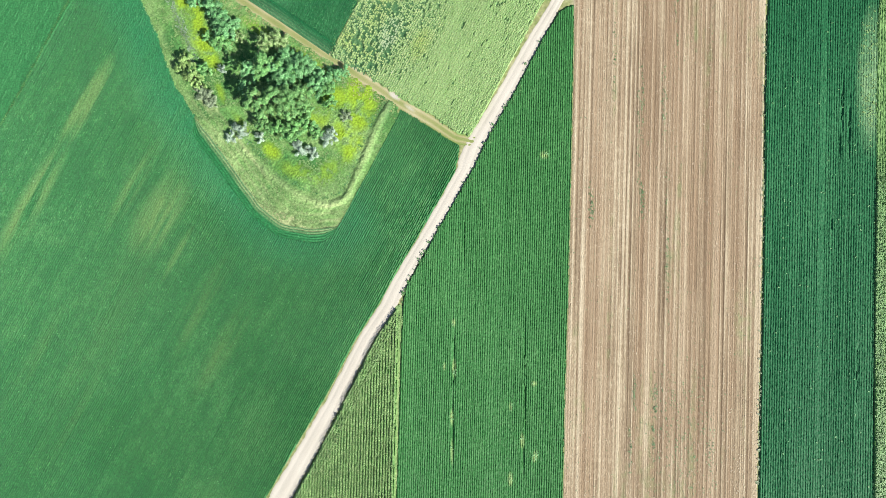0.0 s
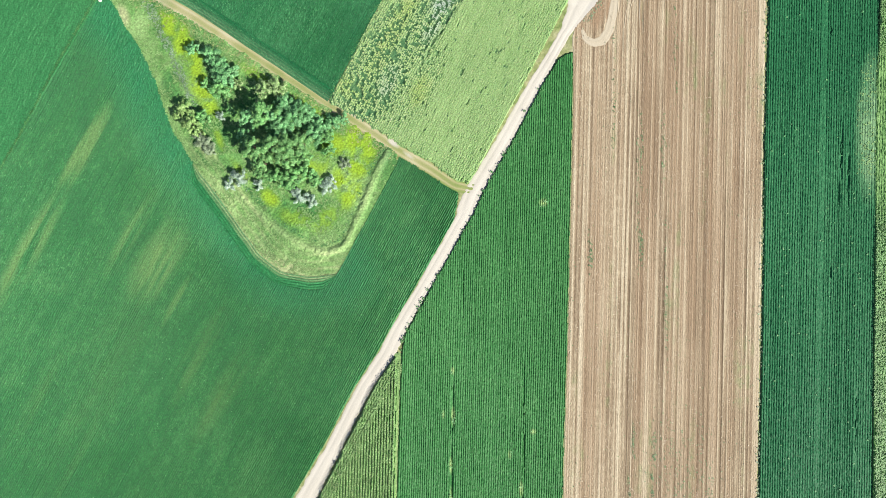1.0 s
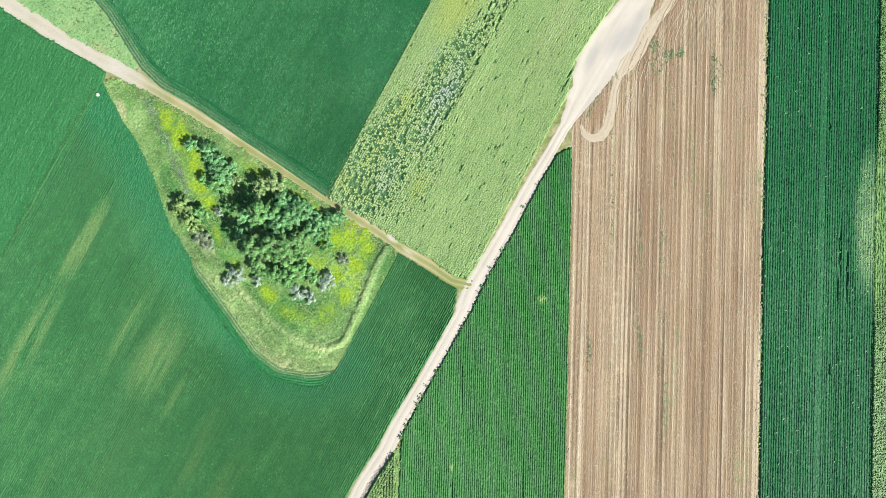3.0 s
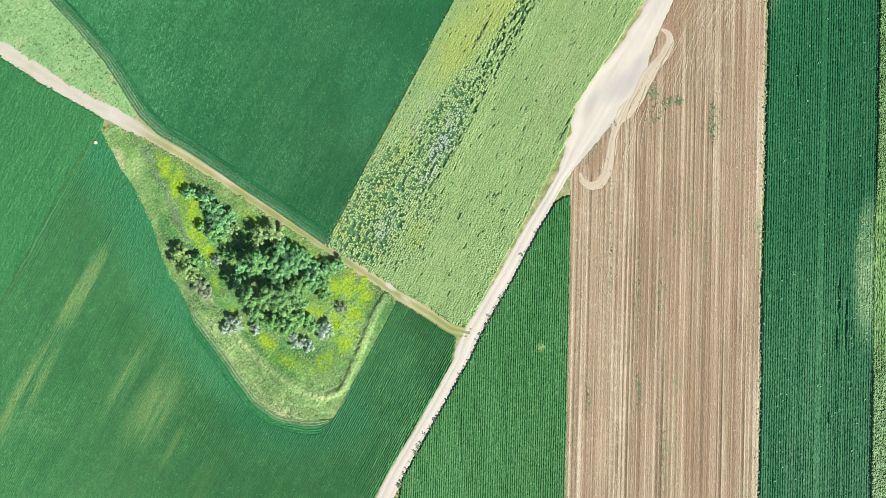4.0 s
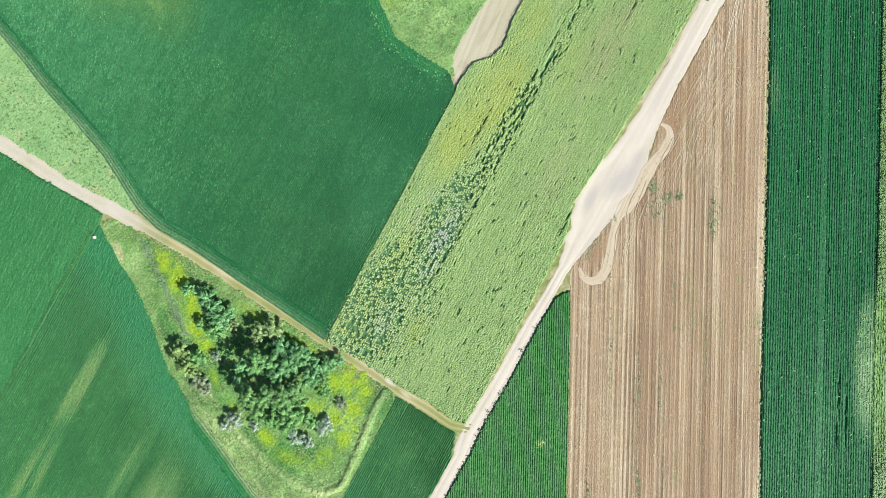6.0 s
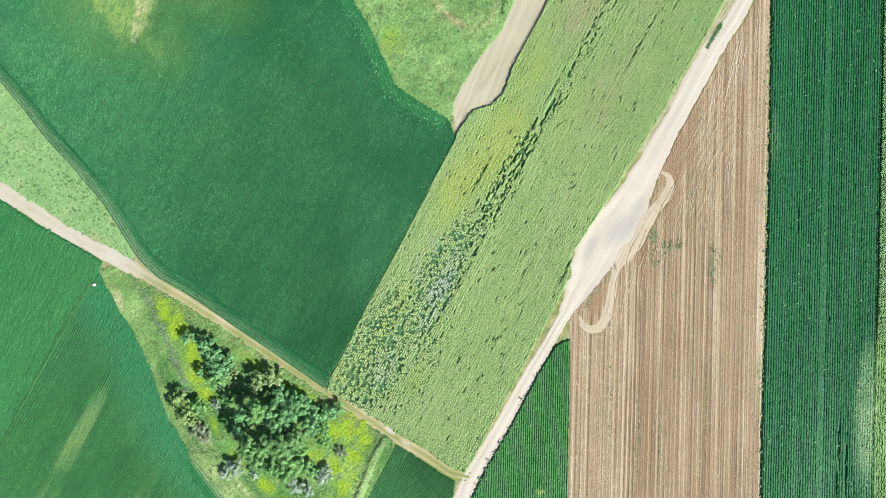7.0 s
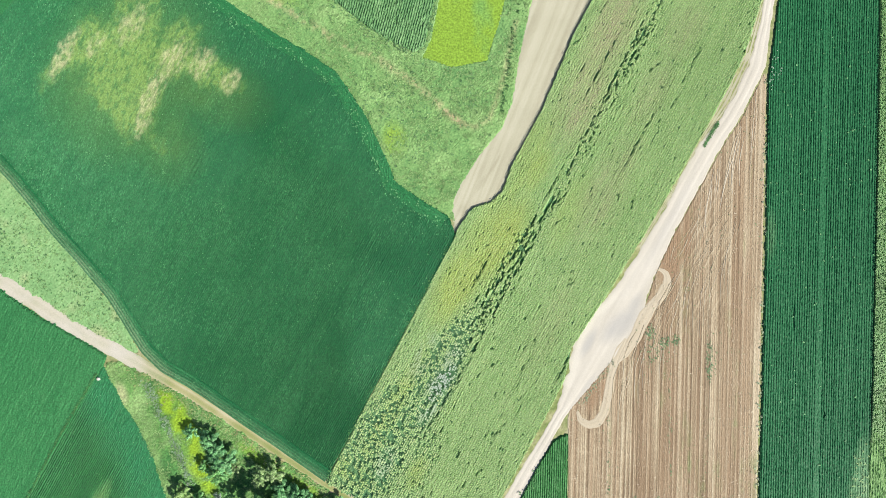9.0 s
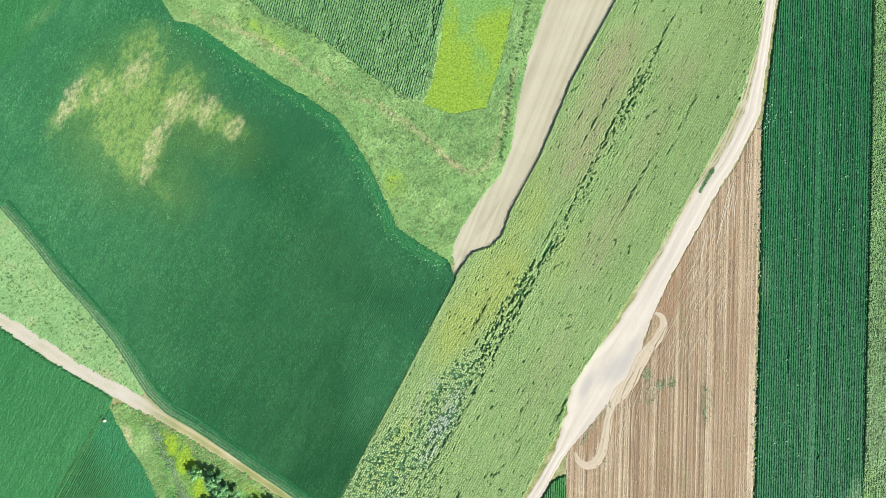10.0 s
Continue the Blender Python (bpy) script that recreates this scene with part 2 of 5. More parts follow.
def field(name, outline, turn, material, height, spacing=0.72, step=0.43, seed=1, crest=0.78, rough=0.06,
          dry=None, thin=None, sere=None, weed=None, holes=(), streak=0.5, ragged=0.25, uneven=0.16, swell=0.4, flat=None, mottle=0.3, closed=0.0, flecks=0.025, power=0.9, shuffle=0.0, wander=0.55, beads=0.0):
    """A crop in rows, as an uneven canopy of ridges over the outline. turn: the rows' direction from +x."""
    c, s = math.cos(radians(turn)), math.sin(radians(turn))
    p = np.array(outline)
    u0, v0 = p @ (c, s), p @ (-s, c)
    u = np.arange(u0.min() - 1, u0.max() + 1, step)
    v = np.arange(v0.min() - 1, v0.max() + 1, spacing / 4)
    U, V = np.meshgrid(u, v)
    rng = np.random.default_rng(seed)
    row = np.round(V / spacing)
    U = U + rng.uniform(-0.4, 0.4, U.shape) * step
    sway = (lattice(U * 0.25, row * 3.7, seed) - 0.5) * 0.10
    W = V + sway
    X, Y = U * c - W * s, U * s + W * c
    edge = (fbm(U * 0.8, V * 0.8, seed + 5) - 0.5) * ragged
    IN = inside(X + edge, Y + edge, outline)
    for hole in holes:
        IN &= ~inside(X, Y, hole)
    drift = wander * spacing * (lattice(V * 0.22, U * 0.004, seed + 70) - 0.5)
    drift = drift + shuffle * spacing * (lattice(V * 0.75 / spacing, U * 0.012, seed + 90) - 0.5)
    ridge = 0.5 + 0.5 * np.cos(2 * np.pi * (V + drift) / spacing)
    vigour = 0.75 + swell * (fbm(U * 0.05, V * 0.25, seed + 9) - 0.5) + uneven * (lattice(U * 0.9, row * 5.1, seed + 20) - 0.5) + beads * (rng.random(U.shape) - 0.5)
    if closed:
        ridge = ridge + (0.66 - ridge) * closed * np.clip(3.2 * fbm(X * 0.045, Y * 0.045, seed + 80, 3) - 1.1, 0, 1)
    if flat:
        ridge = ridge + (0.62 - ridge) * flat(X, Y)
    lean = thin(X, Y) if thin else np.zeros(X.shape)
    vigour = vigour * (1 - lean)
    Z = height * vigour * (1 - crest + crest * ridge**power) + height * rough * rng.normal(0, 1, X.shape) * (1 - 0.7 * lean)
    Z = np.where(IN, np.maximum(Z, 0.04), 0.0)
    fine = fbm(U * 0.12, V * 0.7, seed + 30)
    tone = 0.5 + streak * (fine - 0.5) * 1.4 + 0.35 * (fbm(X * 0.03, Y * 0.03, seed + 40) - 0.5) + mottle * (fbm(X * 0.55, Y * 0.55, seed + 50, 3) - 0.5) + rng.normal(0, 0.09, X.shape)
    tone += 0.5 * (rng.random(X.shape) > 1 - flecks) * np.clip(4 * fbm(X * 0.13, Y * 0.13, seed + 60, 3) - 1.6, 0, 1.3)
    values = {"tone": tone, "dry": dry(X, Y, U, V) if dry else np.zeros(X.shape), "sere": sere(X, Y, U, V) if sere else np.zeros(X.shape)}
    if weed:
        values["weed"] = weed(X, Y)
    near = IN[:-1, :-1] | IN[1:, :-1] | IN[:-1, 1:] | IN[1:, 1:]
    used, faces = grid_faces(*X.shape, near)
    verts = np.stack([X.ravel(), Y.ravel(), Z.ravel()], 1)[used]
    return mesh_of(name, verts, faces, {k: np.clip(x.ravel()[used], 0, 1) for k, x in values.items()}, material)


def meadow(name, outline, material, step=0.45, tall=0.35, seed=1, dry=None, sere=None, lift=None, holes=(), base=0.05, swing=0.9):
    """Uneven grass over an outline."""
    p = np.array(outline)
    x = np.arange(p[:, 0].min() - 1, p[:, 0].max() + 1, step)
    y = np.arange(p[:, 1].min() - 1, p[:, 1].max() + 1, step)
    X, Y = np.meshgrid(x, y)
    rng = np.random.default_rng(seed)
    X, Y = X + rng.uniform(-0.4, 0.4, X.shape) * step, Y + rng.uniform(-0.4, 0.4, X.shape) * step
    edge = (fbm(X * 0.6, Y * 0.6, seed + 5) - 0.5) * 1.2
    IN = inside(X + edge, Y + edge, outline)
    for hole in holes:
        IN &= ~inside(X, Y, hole)
    clump = fbm(X * 0.35, Y * 0.35, seed, 3)
    Z = base + tall * np.clip(2.0 * clump - 0.5, 0, 1.5) * rng.uniform(0.3, 1.3, X.shape) + rng.uniform(0, 0.05, X.shape)
    if lift:
        Z = Z + lift(X, Y)
    Z = np.where(IN, Z, 0.0)
    tone = 0.5 + swing * (fbm(X * 0.12, Y * 0.12, seed + 3, 4) - 0.5) * 1.5 + 0.4 * (clump - 0.5) + rng.normal(0, 0.08, X.shape)
    values = {"tone": tone, "dry": dry(X, Y) if dry else np.zeros(X.shape), "sere": sere(X, Y) if sere else np.zeros(X.shape)}
    near = IN[:-1, :-1] | IN[1:, :-1] | IN[:-1, 1:] | IN[1:, 1:]
    used, faces = grid_faces(*X.shape, near)
    verts = np.stack([X.ravel(), Y.ravel(), Z.ravel()], 1)[used]
    return mesh_of(name, verts, faces, {k: np.clip(x.ravel()[used], 0, 1) for k, x in values.items()}, material)


def sheet(name, outline, z, material):
    bm = bmesh.new()
    bmesh.ops.triangulate(bm, faces=[bm.faces.new([bm.verts.new((x, y, z)) for x, y in outline])])
    data = bpy.data.meshes.new(name)
    bm.to_mesh(data)
    bm.free()
    data.materials.append(material)
    return new(name, data)


def resample(line, step):
    p = np.array(line, float)
    at = np.r_[0, np.cumsum(np.hypot(*np.diff(p, axis=0).T))]
    k = np.linspace(0, at[-1], max(2, int(at[-1] / step)))
    return np.stack([np.interp(k, at, p[:, 0]), np.interp(k, at, p[:, 1])], 1), k


def both_sides(line, width):
    p, k = resample(line, 1.0)
    d = np.gradient(p, axis=0)
    d /= np.hypot(d[:, 0], d[:, 1])[:, None]
    side = np.stack([-d[:, 1], d[:, 0]], 1)
    w = (np.interp(k / k[-1], np.linspace(0, 1, len(width)), width) / 2)[:, None]
    return p + side * w, p - side * w


def ribbon(name, left, right, material, seed, across=13, crown=0.06, z=0.03, ruts=0.5, tone=0.6, dip=0.04, ragged=0.5, sere=None, blotch=0.9, more=None, rim=0.35):
    """A dirt surface between two edges, with wheel ruts."""
    steps = max(len(left), len(right))
    a, b = (np.stack([np.interp(np.linspace(0, 1, steps), np.linspace(0, 1, len(e)), e[:, i]) for i in (0, 1)], 1) for e in (left, right))
    k = np.linspace(0, 1, across)
    along = np.arange(steps)[:, None] * np.ones(across)
    wob = (fbm(along * 0.35, along * 0 + 7.5 * (k > 0.5), seed) - 0.5) * ragged * np.abs(2 * k - 1)
    q = k + wob * 0.3
    X, Y = a[:, :1] * (1 - q) + b[:, :1] * q, a[:, 1:] * (1 - q) + b[:, 1:] * q
    rut = np.exp(-(((np.abs(q - 0.5) - 0.22) / 0.09) ** 2))
    Z = z + crown * (1 - (2 * k - 1) ** 2) - dip * rut + 0.03 * (fbm(X * 1.2, Y * 1.2, seed + 2) - 0.5)
    Z[:, [0, -1]] = -0.02
    T = tone + blotch * (fbm(X * 0.15, Y * 0.15, seed + 3, 4) - 0.5) + ruts * (rut - 0.35) - rim * np.clip(np.abs(2 * k - 1) - 0.75, 0, 1) / 0.25
    if more:
        T = T + more(X, Y)
    values = {"tone": T, "sere": sere(X, Y) if sere else 0 * X}
    used, faces = grid_faces(steps, across, np.ones((steps - 1, across - 1), bool))
    return mesh_of(name, np.stack([X.ravel(), Y.ravel(), Z.ravel()], 1), faces, {i: np.clip(x.ravel(), 0, 1) for i, x in values.items()}, material, True)


def scatter(name, template, corners, places, turns, sizes, material, values=None, slots=None, smooth=False):
    """Copies of a small template joined into one mesh. template: n x 3; corners: faces of it."""
    template, corners = np.asarray(template, float), np.asarray(corners)
    c, s = np.cos(turns)[:, None], np.sin(turns)[:, None]
    k = sizes[:, None]
    x, y, z = template.T
    verts = np.stack([k * (x * c - y * s) + places[:, :1], k * (x * s + y * c) + places[:, 1:2], k * z + places[:, 2:]], 2)
    many = len(places)
    faces = (corners[None] + (np.arange(many) * len(template))[:, None, None]).reshape(-1, corners.shape[1])
    spread = {key: np.repeat(value, len(template)) for key, value in (values or {}).items()}
    return mesh_of(name, verts.reshape(-1, 3), faces, spread, material, smooth, None if slots is None else np.tile(slots, many))


def leaf_ring(count, length, width, low, high, droop, seed, lean=0.35, bent=True):
    """A plant: leaves round a stem, each a bent strip of two quads, or one tilted quad."""
    rng = np.random.default_rng(seed)
    verts, faces = [], []
    for i in range(count):
        a = 2.4 * i + rng.uniform(-0.4, 0.4)
        d, w = np.array([math.cos(a), math.sin(a), 0]), np.array([-math.sin(a), math.cos(a), 0])
        z, l = low + (high - low) * i / max(count - 1, 1), length * rng.uniform(0.75, 1.15)
        spine = [d * 0.03 + [0, 0, z], d * l * 0.55 + [0, 0, z + lean * l], d * l + [0, 0, z + lean * l - droop * l]]
        k = len(verts)
        if not bent:
            verts += [spine[0], spine[0] * 0.5 + spine[2] * 0.5 + w * width * 0.5, spine[2], spine[0] * 0.5 + spine[2] * 0.5 - w * width * 0.5]
            faces.append((k, k + 3, k + 2, k + 1))
            continue
        for q, half in zip(spine, (0.25, 0.5, 0.12)):
            verts += [q + w * width * half, q - w * width * half]
        faces += [(k, k + 1, k + 3, k + 2), (k + 2, k + 3, k + 5, k + 4)]
    return verts, faces


def in_outline(outline, per_metre2, seed):
    rng = np.random.default_rng(seed)
    p = np.array(outline)
    low, high = p.min(0), p.max(0)
    q = rng.uniform(low, high, (int(np.prod(high - low) * per_metre2), 2))
    return q[inside(q[:, 0], q[:, 1], outline)], rng


def in_rows(outline, turn, spacing, along, seed, jitter=0.08):
    c, s = math.cos(radians(turn)), math.sin(radians(turn))
    p = np.array(outline)
    u0, v0 = p @ (c, s), p @ (-s, c)
    rng = np.random.default_rng(seed)
    U, V = np.meshgrid(np.arange(u0.min(), u0.max(), along), np.arange(v0.min(), v0.max(), spacing))
    U, V = U + rng.normal(0, jitter, U.shape), V + rng.normal(0, jitter * 0.6, U.shape)
    q = np.stack([(U * c - V * s).ravel(), (U * s + V * c).ravel()], 1)
    ok = inside(q[:, 0], q[:, 1], outline)
    return q[ok], U.ravel()[ok], V.ravel()[ok], rng


# ---------------------------------------------------------------- plan of the place
ROAD_LEFT = [(-54.9, -74.0), (-48.4, -62.4), (-40.4, -48.7), (-32.4, -35.3), (-24.9, -20.4), (-19.0, -11.4), (-16.0, -5.4), (-7.0, 9.6), (1.4, 24.6), (3.0, 30.4), (12.2, 45.4), (20.8, 60.4), (25.7, 68.0), (29.9, 75.5), (31.6, 82.4), (33.0, 86.2), (33.7, 90.0), (34.8, 93.7), (37.4, 99.0), (39.5, 102.0), (43.2, 105.6), (46.2, 109.2), (51.2, 116.3), (58.7, 128.7), (62.6, 136.7), (68.3, 146.8), (74.2, 153.8), (77.9, 160.0), (81.5, 167.8), (84.7, 178.7), (86.7, 189.6), (88.0, 199.0), (89.7, 222.5)]
ROAD_RIGHT = [(-49.2, -73.9), (-42.1, -62.4), (-33.8, -47.2), (-27.9, -35.3), (-20.4, -20.4), (-14.1, -11.4), (-11.5, -5.4), (-2.8, 9.6), (6.3, 25.4), (8.3, 30.1), (17.0, 45.4), (25.0, 60.4), (32.0, 73.1), (36.2, 77.9), (39.5, 81.7), (42.6, 85.4), (45.4, 89.2), (48.4, 92.9), (51.0, 96.7), (53.4, 101.7), (54.2, 105.2), (56.4, 111.8), (61.7, 123.1), (68.9, 136.0), (75.2, 147.6), (79.4, 153.8), (83.2, 161.2), (86.3, 167.8), (87.4, 177.1), (89.1, 188.0), (90.7, 199.0), (92.5, 222.5)]
TRACK_MID = [(6.5, 31.9), (1.2, 33.0), (-4.8, 37.2), (-13.8, 42.5), (-22.8, 48.5), (-33.4, 55.3), (-44.0, 62.1), (-59.2, 72.0), (-69.9, 78.8), (-80.6, 85.0), (-89.0, 90.3), (-97.5, 94.2), (-105.1, 99.1), (-112.9, 104.2), (-122.2, 109.7), (-133.3, 116.3), (-147.7, 124.9)]
FIELD_A = [(-13.4, 40.6), (2.2, 30.6), (1.0, 23.9), (-7.2, 9.6), (-16.1, -5.4), (-19.4, -11.4), (-25.3, -20.4), (-33.1, -35.3), (-41.1, -48.7), (-49.1, -62.4), (-57.1, -75.5), (-133.3, -76.0), (-135.0, 14.2), (-121.6, 37.6), (-93.1, 86.2), (-91.2, 82.7), (-87.4, 75.8), (-82.8, 69.0), (-79.7, 62.2), (-77.0, 54.6), (-74.2, 47.6), (-68.7, 38.8), (-62.1, 30.5), (-55.6, 21.4), (-50.7, 14.7), (-45.0, 10.2), (-37.4, 8.7), (-29.9, 9.4)]
FIELD_E = [(-134.5, 115.8), (-120.6, 106.4), (-111.3, 100.0), (-102.2, 95.0), (-95.6, 91.2), (-92.2, 89.0), (-92.8, 86.2), (-118.9, 40.0), (-132.4, 16.6)]
FIELD_B = [(29.0, 66.7), (31.1, 68.1), (32.7, 68.4), (32.5, 54.8), (31.7, 24.5), (30.9, -5.4), (29.8, -35.1), (29.1, -62.0), (28.8, -74.9), (-14.9, -75.2), (-14.4, -62.2), (-13.5, -35.3), (-13.1, -20.4), (-12.8, -12.3), (-11.8, -6.6), (-2.8, 9.6), (6.4, 25.7), (8.3, 30.1), (17.0, 45.4), (25.0, 60.4)]
FIELD_G = [(-14.4, -12.3), (-19.8, -20.4), (-27.3, -35.3), (-33.2, -47.2), (-41.5, -62.4), (-48.6, -75.4), (-15.5, -75.2), (-15.1, -62.2), (-14.3, -35.3), (-14.0, -20.4)]
GRASS_G = [(-15.0, -12.0), (-15.5, -75.2), (-14.2, -75.2), (-13.9, -62.2), (-13.2, -35.3), (-12.6, -20.4), (-12.5, -12.2), (-13.5, -11.1)]
STUBBLE = [(32.9, 67.6), (32.6, 72.5), (33.2, 74.9), (40.5, 83.4), (48.3, 92.9), (53.7, 103.1), (56.4, 111.5), (61.7, 122.8), (69.1, 136.0), (75.7, 147.6), (79.9, 153.8), (83.5, 161.2), (85.7, 165.4), (86.3, 164.4), (85.1, 121.2), (83.6, 67.8), (82.7, 45.3), (81.9, 9.5), (80.6, -35.0), (79.7, -61.7), (79.4, -74.5), (28.9, -74.9), (29.4, -62.0), (30.1, -35.1), (31.2, -5.4), (32.0, 24.5), (32.8, 54.8)]
FIELD_C = [(93.5, 222.5), (91.8, 199.0), (90.1, 188.0), (88.5, 175.6), (86.9, 163.9), (85.9, 121.2), (84.2, 67.8), (83.3, 45.3), (82.5, 9.5), (81.2, -35.0), (80.2, -61.7), (79.9, -74.5), (109.3, -74.3), (109.6, -61.5), (110.8, -5.4), (111.8, 28.0), (112.9, 65.0), (113.7, 80.0), (115.5, 136.7), (116.9, 198.9), (117.4, 222.3)]
FIELD_R = [(117.6, 222.3), (117.1, 198.9), (115.7, 136.7), (113.9, 80.0), (113.1, 65.0), (112.0, 28.0), (111.0, -5.4), (109.8, -61.5), (109.5, -74.3), (124.9, -74.2), (133.6, 222.3)]
FIELD_D = [(-32.8, 55.4), (-44.0, 63.3), (-59.2, 73.5), (-69.9, 80.7), (-77.5, 84.9), (-82.9, 90.3), (-85.9, 94.9), (-92.2, 104.8), (-100.2, 114.0), (-108.1, 122.6), (-116.1, 132.8), (-124.1, 141.8), (-138.5, 155.6), (-138.6, 168.2), (-124.4, 179.6), (-115.0, 190.0), (-108.7, 196.6), (-104.1, 206.1), (-83.5, 206.0), (-75.5, 193.6), (-70.0, 192.5), (-64.4, 188.9), (-54.9, 182.2), (-45.5, 176.2), (-37.6, 171.5), (-29.8, 166.1), (-21.9, 154.2), (-15.9, 141.7), (-14.1, 136.7), (-7.8, 132.0), (0.3, 127.1), (2.2, 122.1), (1.5, 120.1), (-15.1, 88.9)]
FIELD_E2 = [(-138.6, 168.2), (-124.4, 179.6), (-115.0, 190.0), (-108.7, 196.6), (-104.1, 206.1), (-96.3, 223.5), (-139.2, 223.7)]
VERGE_H = [(-83.7, 89.2), (-88.3, 92.3), (-97.5, 96.3), (-105.2, 101.2), (-112.9, 106.3), (-122.2, 112.0), (-138.1, 121.0), (-138.5, 155.6), (-124.1, 141.8), (-116.1, 132.8), (-108.1, 122.6), (-100.2, 114.0), (-92.2, 104.8), (-85.9, 94.9)]
FIELD_F = [(-32.5, 55.4), (-22.8, 50.0), (-13.8, 44.3), (-4.8, 39.0), (1.2, 34.6), (5.1, 33.7), (10.0, 42.4), (23.2, 67.0), (25.4, 71.0), (31.4, 82.3), (33.8, 91.8), (44.6, 108.0), (55.5, 125.8), (67.6, 146.8), (74.1, 158.1), (80.4, 170.9), (85.5, 186.5), (87.5, 199.0), (87.6, 222.5), (59.3, 222.7), (46.8, 199.2), (39.7, 186.3), (34.3, 176.2), (30.3, 166.6), (25.7, 155.7), (22.1, 148.9), (17.4, 140.1), (15.1, 133.9), (12.0, 130.8), (6.8, 129.2), (3.3, 124.2), (1.5, 119.8), (-15.1, 88.4)]
STRIP_N = [(1.5, 130.5), (2.5, 122.7), (3.9, 123.9), (6.8, 129.2), (12.0, 130.8), (15.1, 133.9), (17.4, 140.1), (22.1, 148.9), (25.7, 155.7), (30.3, 166.6), (34.3, 176.2), (39.7, 186.3), (46.8, 199.2), (59.3, 222.7), (32.8, 222.8), (27.6, 199.2), (22.6, 183.6), (19.5, 169.5), (17.9, 158.5), (14.8, 150.7), (9.3, 144.2), (3.9, 135.9)]
STRIP_L = [(-0.1, 199.3), (-1.6, 188.3), (-4.1, 175.8), (-6.6, 170.3), (1.5, 167.6), (10.9, 169.2), (14.9, 182.0), (19.0, 199.3), (25.0, 222.8), (3.1, 223.0)]
FIELD_K = [(-64.5, 209.1), (-55.0, 199.6), (-48.7, 194.8), (-39.2, 191.6), (-29.8, 185.3), (-21.9, 179.0), (-14.1, 174.3), (-8.6, 171.7), (-6.0, 173.5), (-3.5, 185.2), (-0.4, 199.3), (2.4, 223.0), (-64.6, 223.3)]
MEADOW_J = [(-83.5, 206.0), (-75.5, 193.6), (-70.0, 192.5), (-64.4, 188.9), (-54.9, 182.2), (-45.5, 176.2), (-37.6, 171.5), (-29.8, 166.1), (-21.9, 154.2), (-15.9, 141.7), (-14.1, 136.7), (-7.8, 132.0), (0.3, 127.1), (2.2, 125.8), (1.5, 130.5), (3.9, 135.9), (9.3, 144.2), (14.8, 150.7), (17.9, 158.5), (19.5, 169.5), (22.6, 183.6), (27.6, 199.2), (32.8, 222.8), (-96.3, 223.5)]
HEDGE_LINE = [(14.9, 154.6), (16.0, 161.7), (17.1, 167.9), (18.4, 177.3), (20.3, 186.7), (23.4, 199.3), (27.3, 215.0)]
GROVE = [(-14.1, 38.7), (-29.9, 9.4), (-37.4, 8.7), (-45.0, 10.2), (-50.7, 14.7), (-55.6, 21.4), (-62.1, 30.5), (-68.7, 38.8), (-74.2, 47.6), (-77.0, 54.6), (-79.7, 62.2), (-82.8, 69.0), (-87.4, 75.8), (-91.2, 82.7), (-92.5, 86.8), (-89.8, 87.7), (-81.3, 84.2), (-69.9, 77.6), (-59.2, 70.8), (-44.0, 60.9), (-33.4, 54.1), (-22.8, 47.0), (-14.1, 41.4)]

# ---------------------------------------------------------------- ground, road and tracks
bm = bmesh.new()
bmesh.ops.create_grid(bm, x_segments=16, y_segments=16, size=4500)
data = bpy.data.meshes.new("ground")
bm.to_mesh(data)
bm.free()
data.materials.append(ground_mat)
tagged(new("ground", data), "flat farmland with grassy verges running to the horizon", "ground", kind="structure")

left, right = resample(ROAD_LEFT, 1.0)[0], resample(ROAD_RIGHT, 1.0)[0]


def by_height(edge):
    y = np.arange(-73.5, 222.0, 0.5)
    order = np.maximum.accumulate(edge[:, 1] + np.arange(len(edge)) * 1e-6)
    return np.stack([np.interp(y, order, edge[:, 0]), y], 1)


GREY_ROAD = [(47.0, 98.0, 8.5, 3.6, 42, 1.0), (38.3, 93.0, 5.5, 1.6, 62, 0.8), (50.5, 103, 5, 2.0, 60, 0.8), (60, 125, 20, 1.5, 62, 0.4), (38, 81.5, 5, 1.0, 55, 0.5)]


def road_tone(x, y):
    """Lighter lanes that wheels have swept, one round the outside of the pull-in."""
    lanes = [(-10, -4), (5, 27), (22, 60), (32, 77), (42, 92), (49, 106), (60, 124), (75, 148), (84, 165), (88, 190)]
    swing = [(33, 82), (34.9, 89), (36.6, 95), (40, 100.5), (45, 105)]
    return 0.10 * np.exp(-(distance(x, y, lanes) / 1.5) ** 2) + 0.3 * np.exp(-(distance(x, y, swing) / 0.9) ** 2) + 0.25 * (fbm((x * 0.87 - y * 0.5) * 1.3, (x + y) * 0.03, 46) - 0.5)


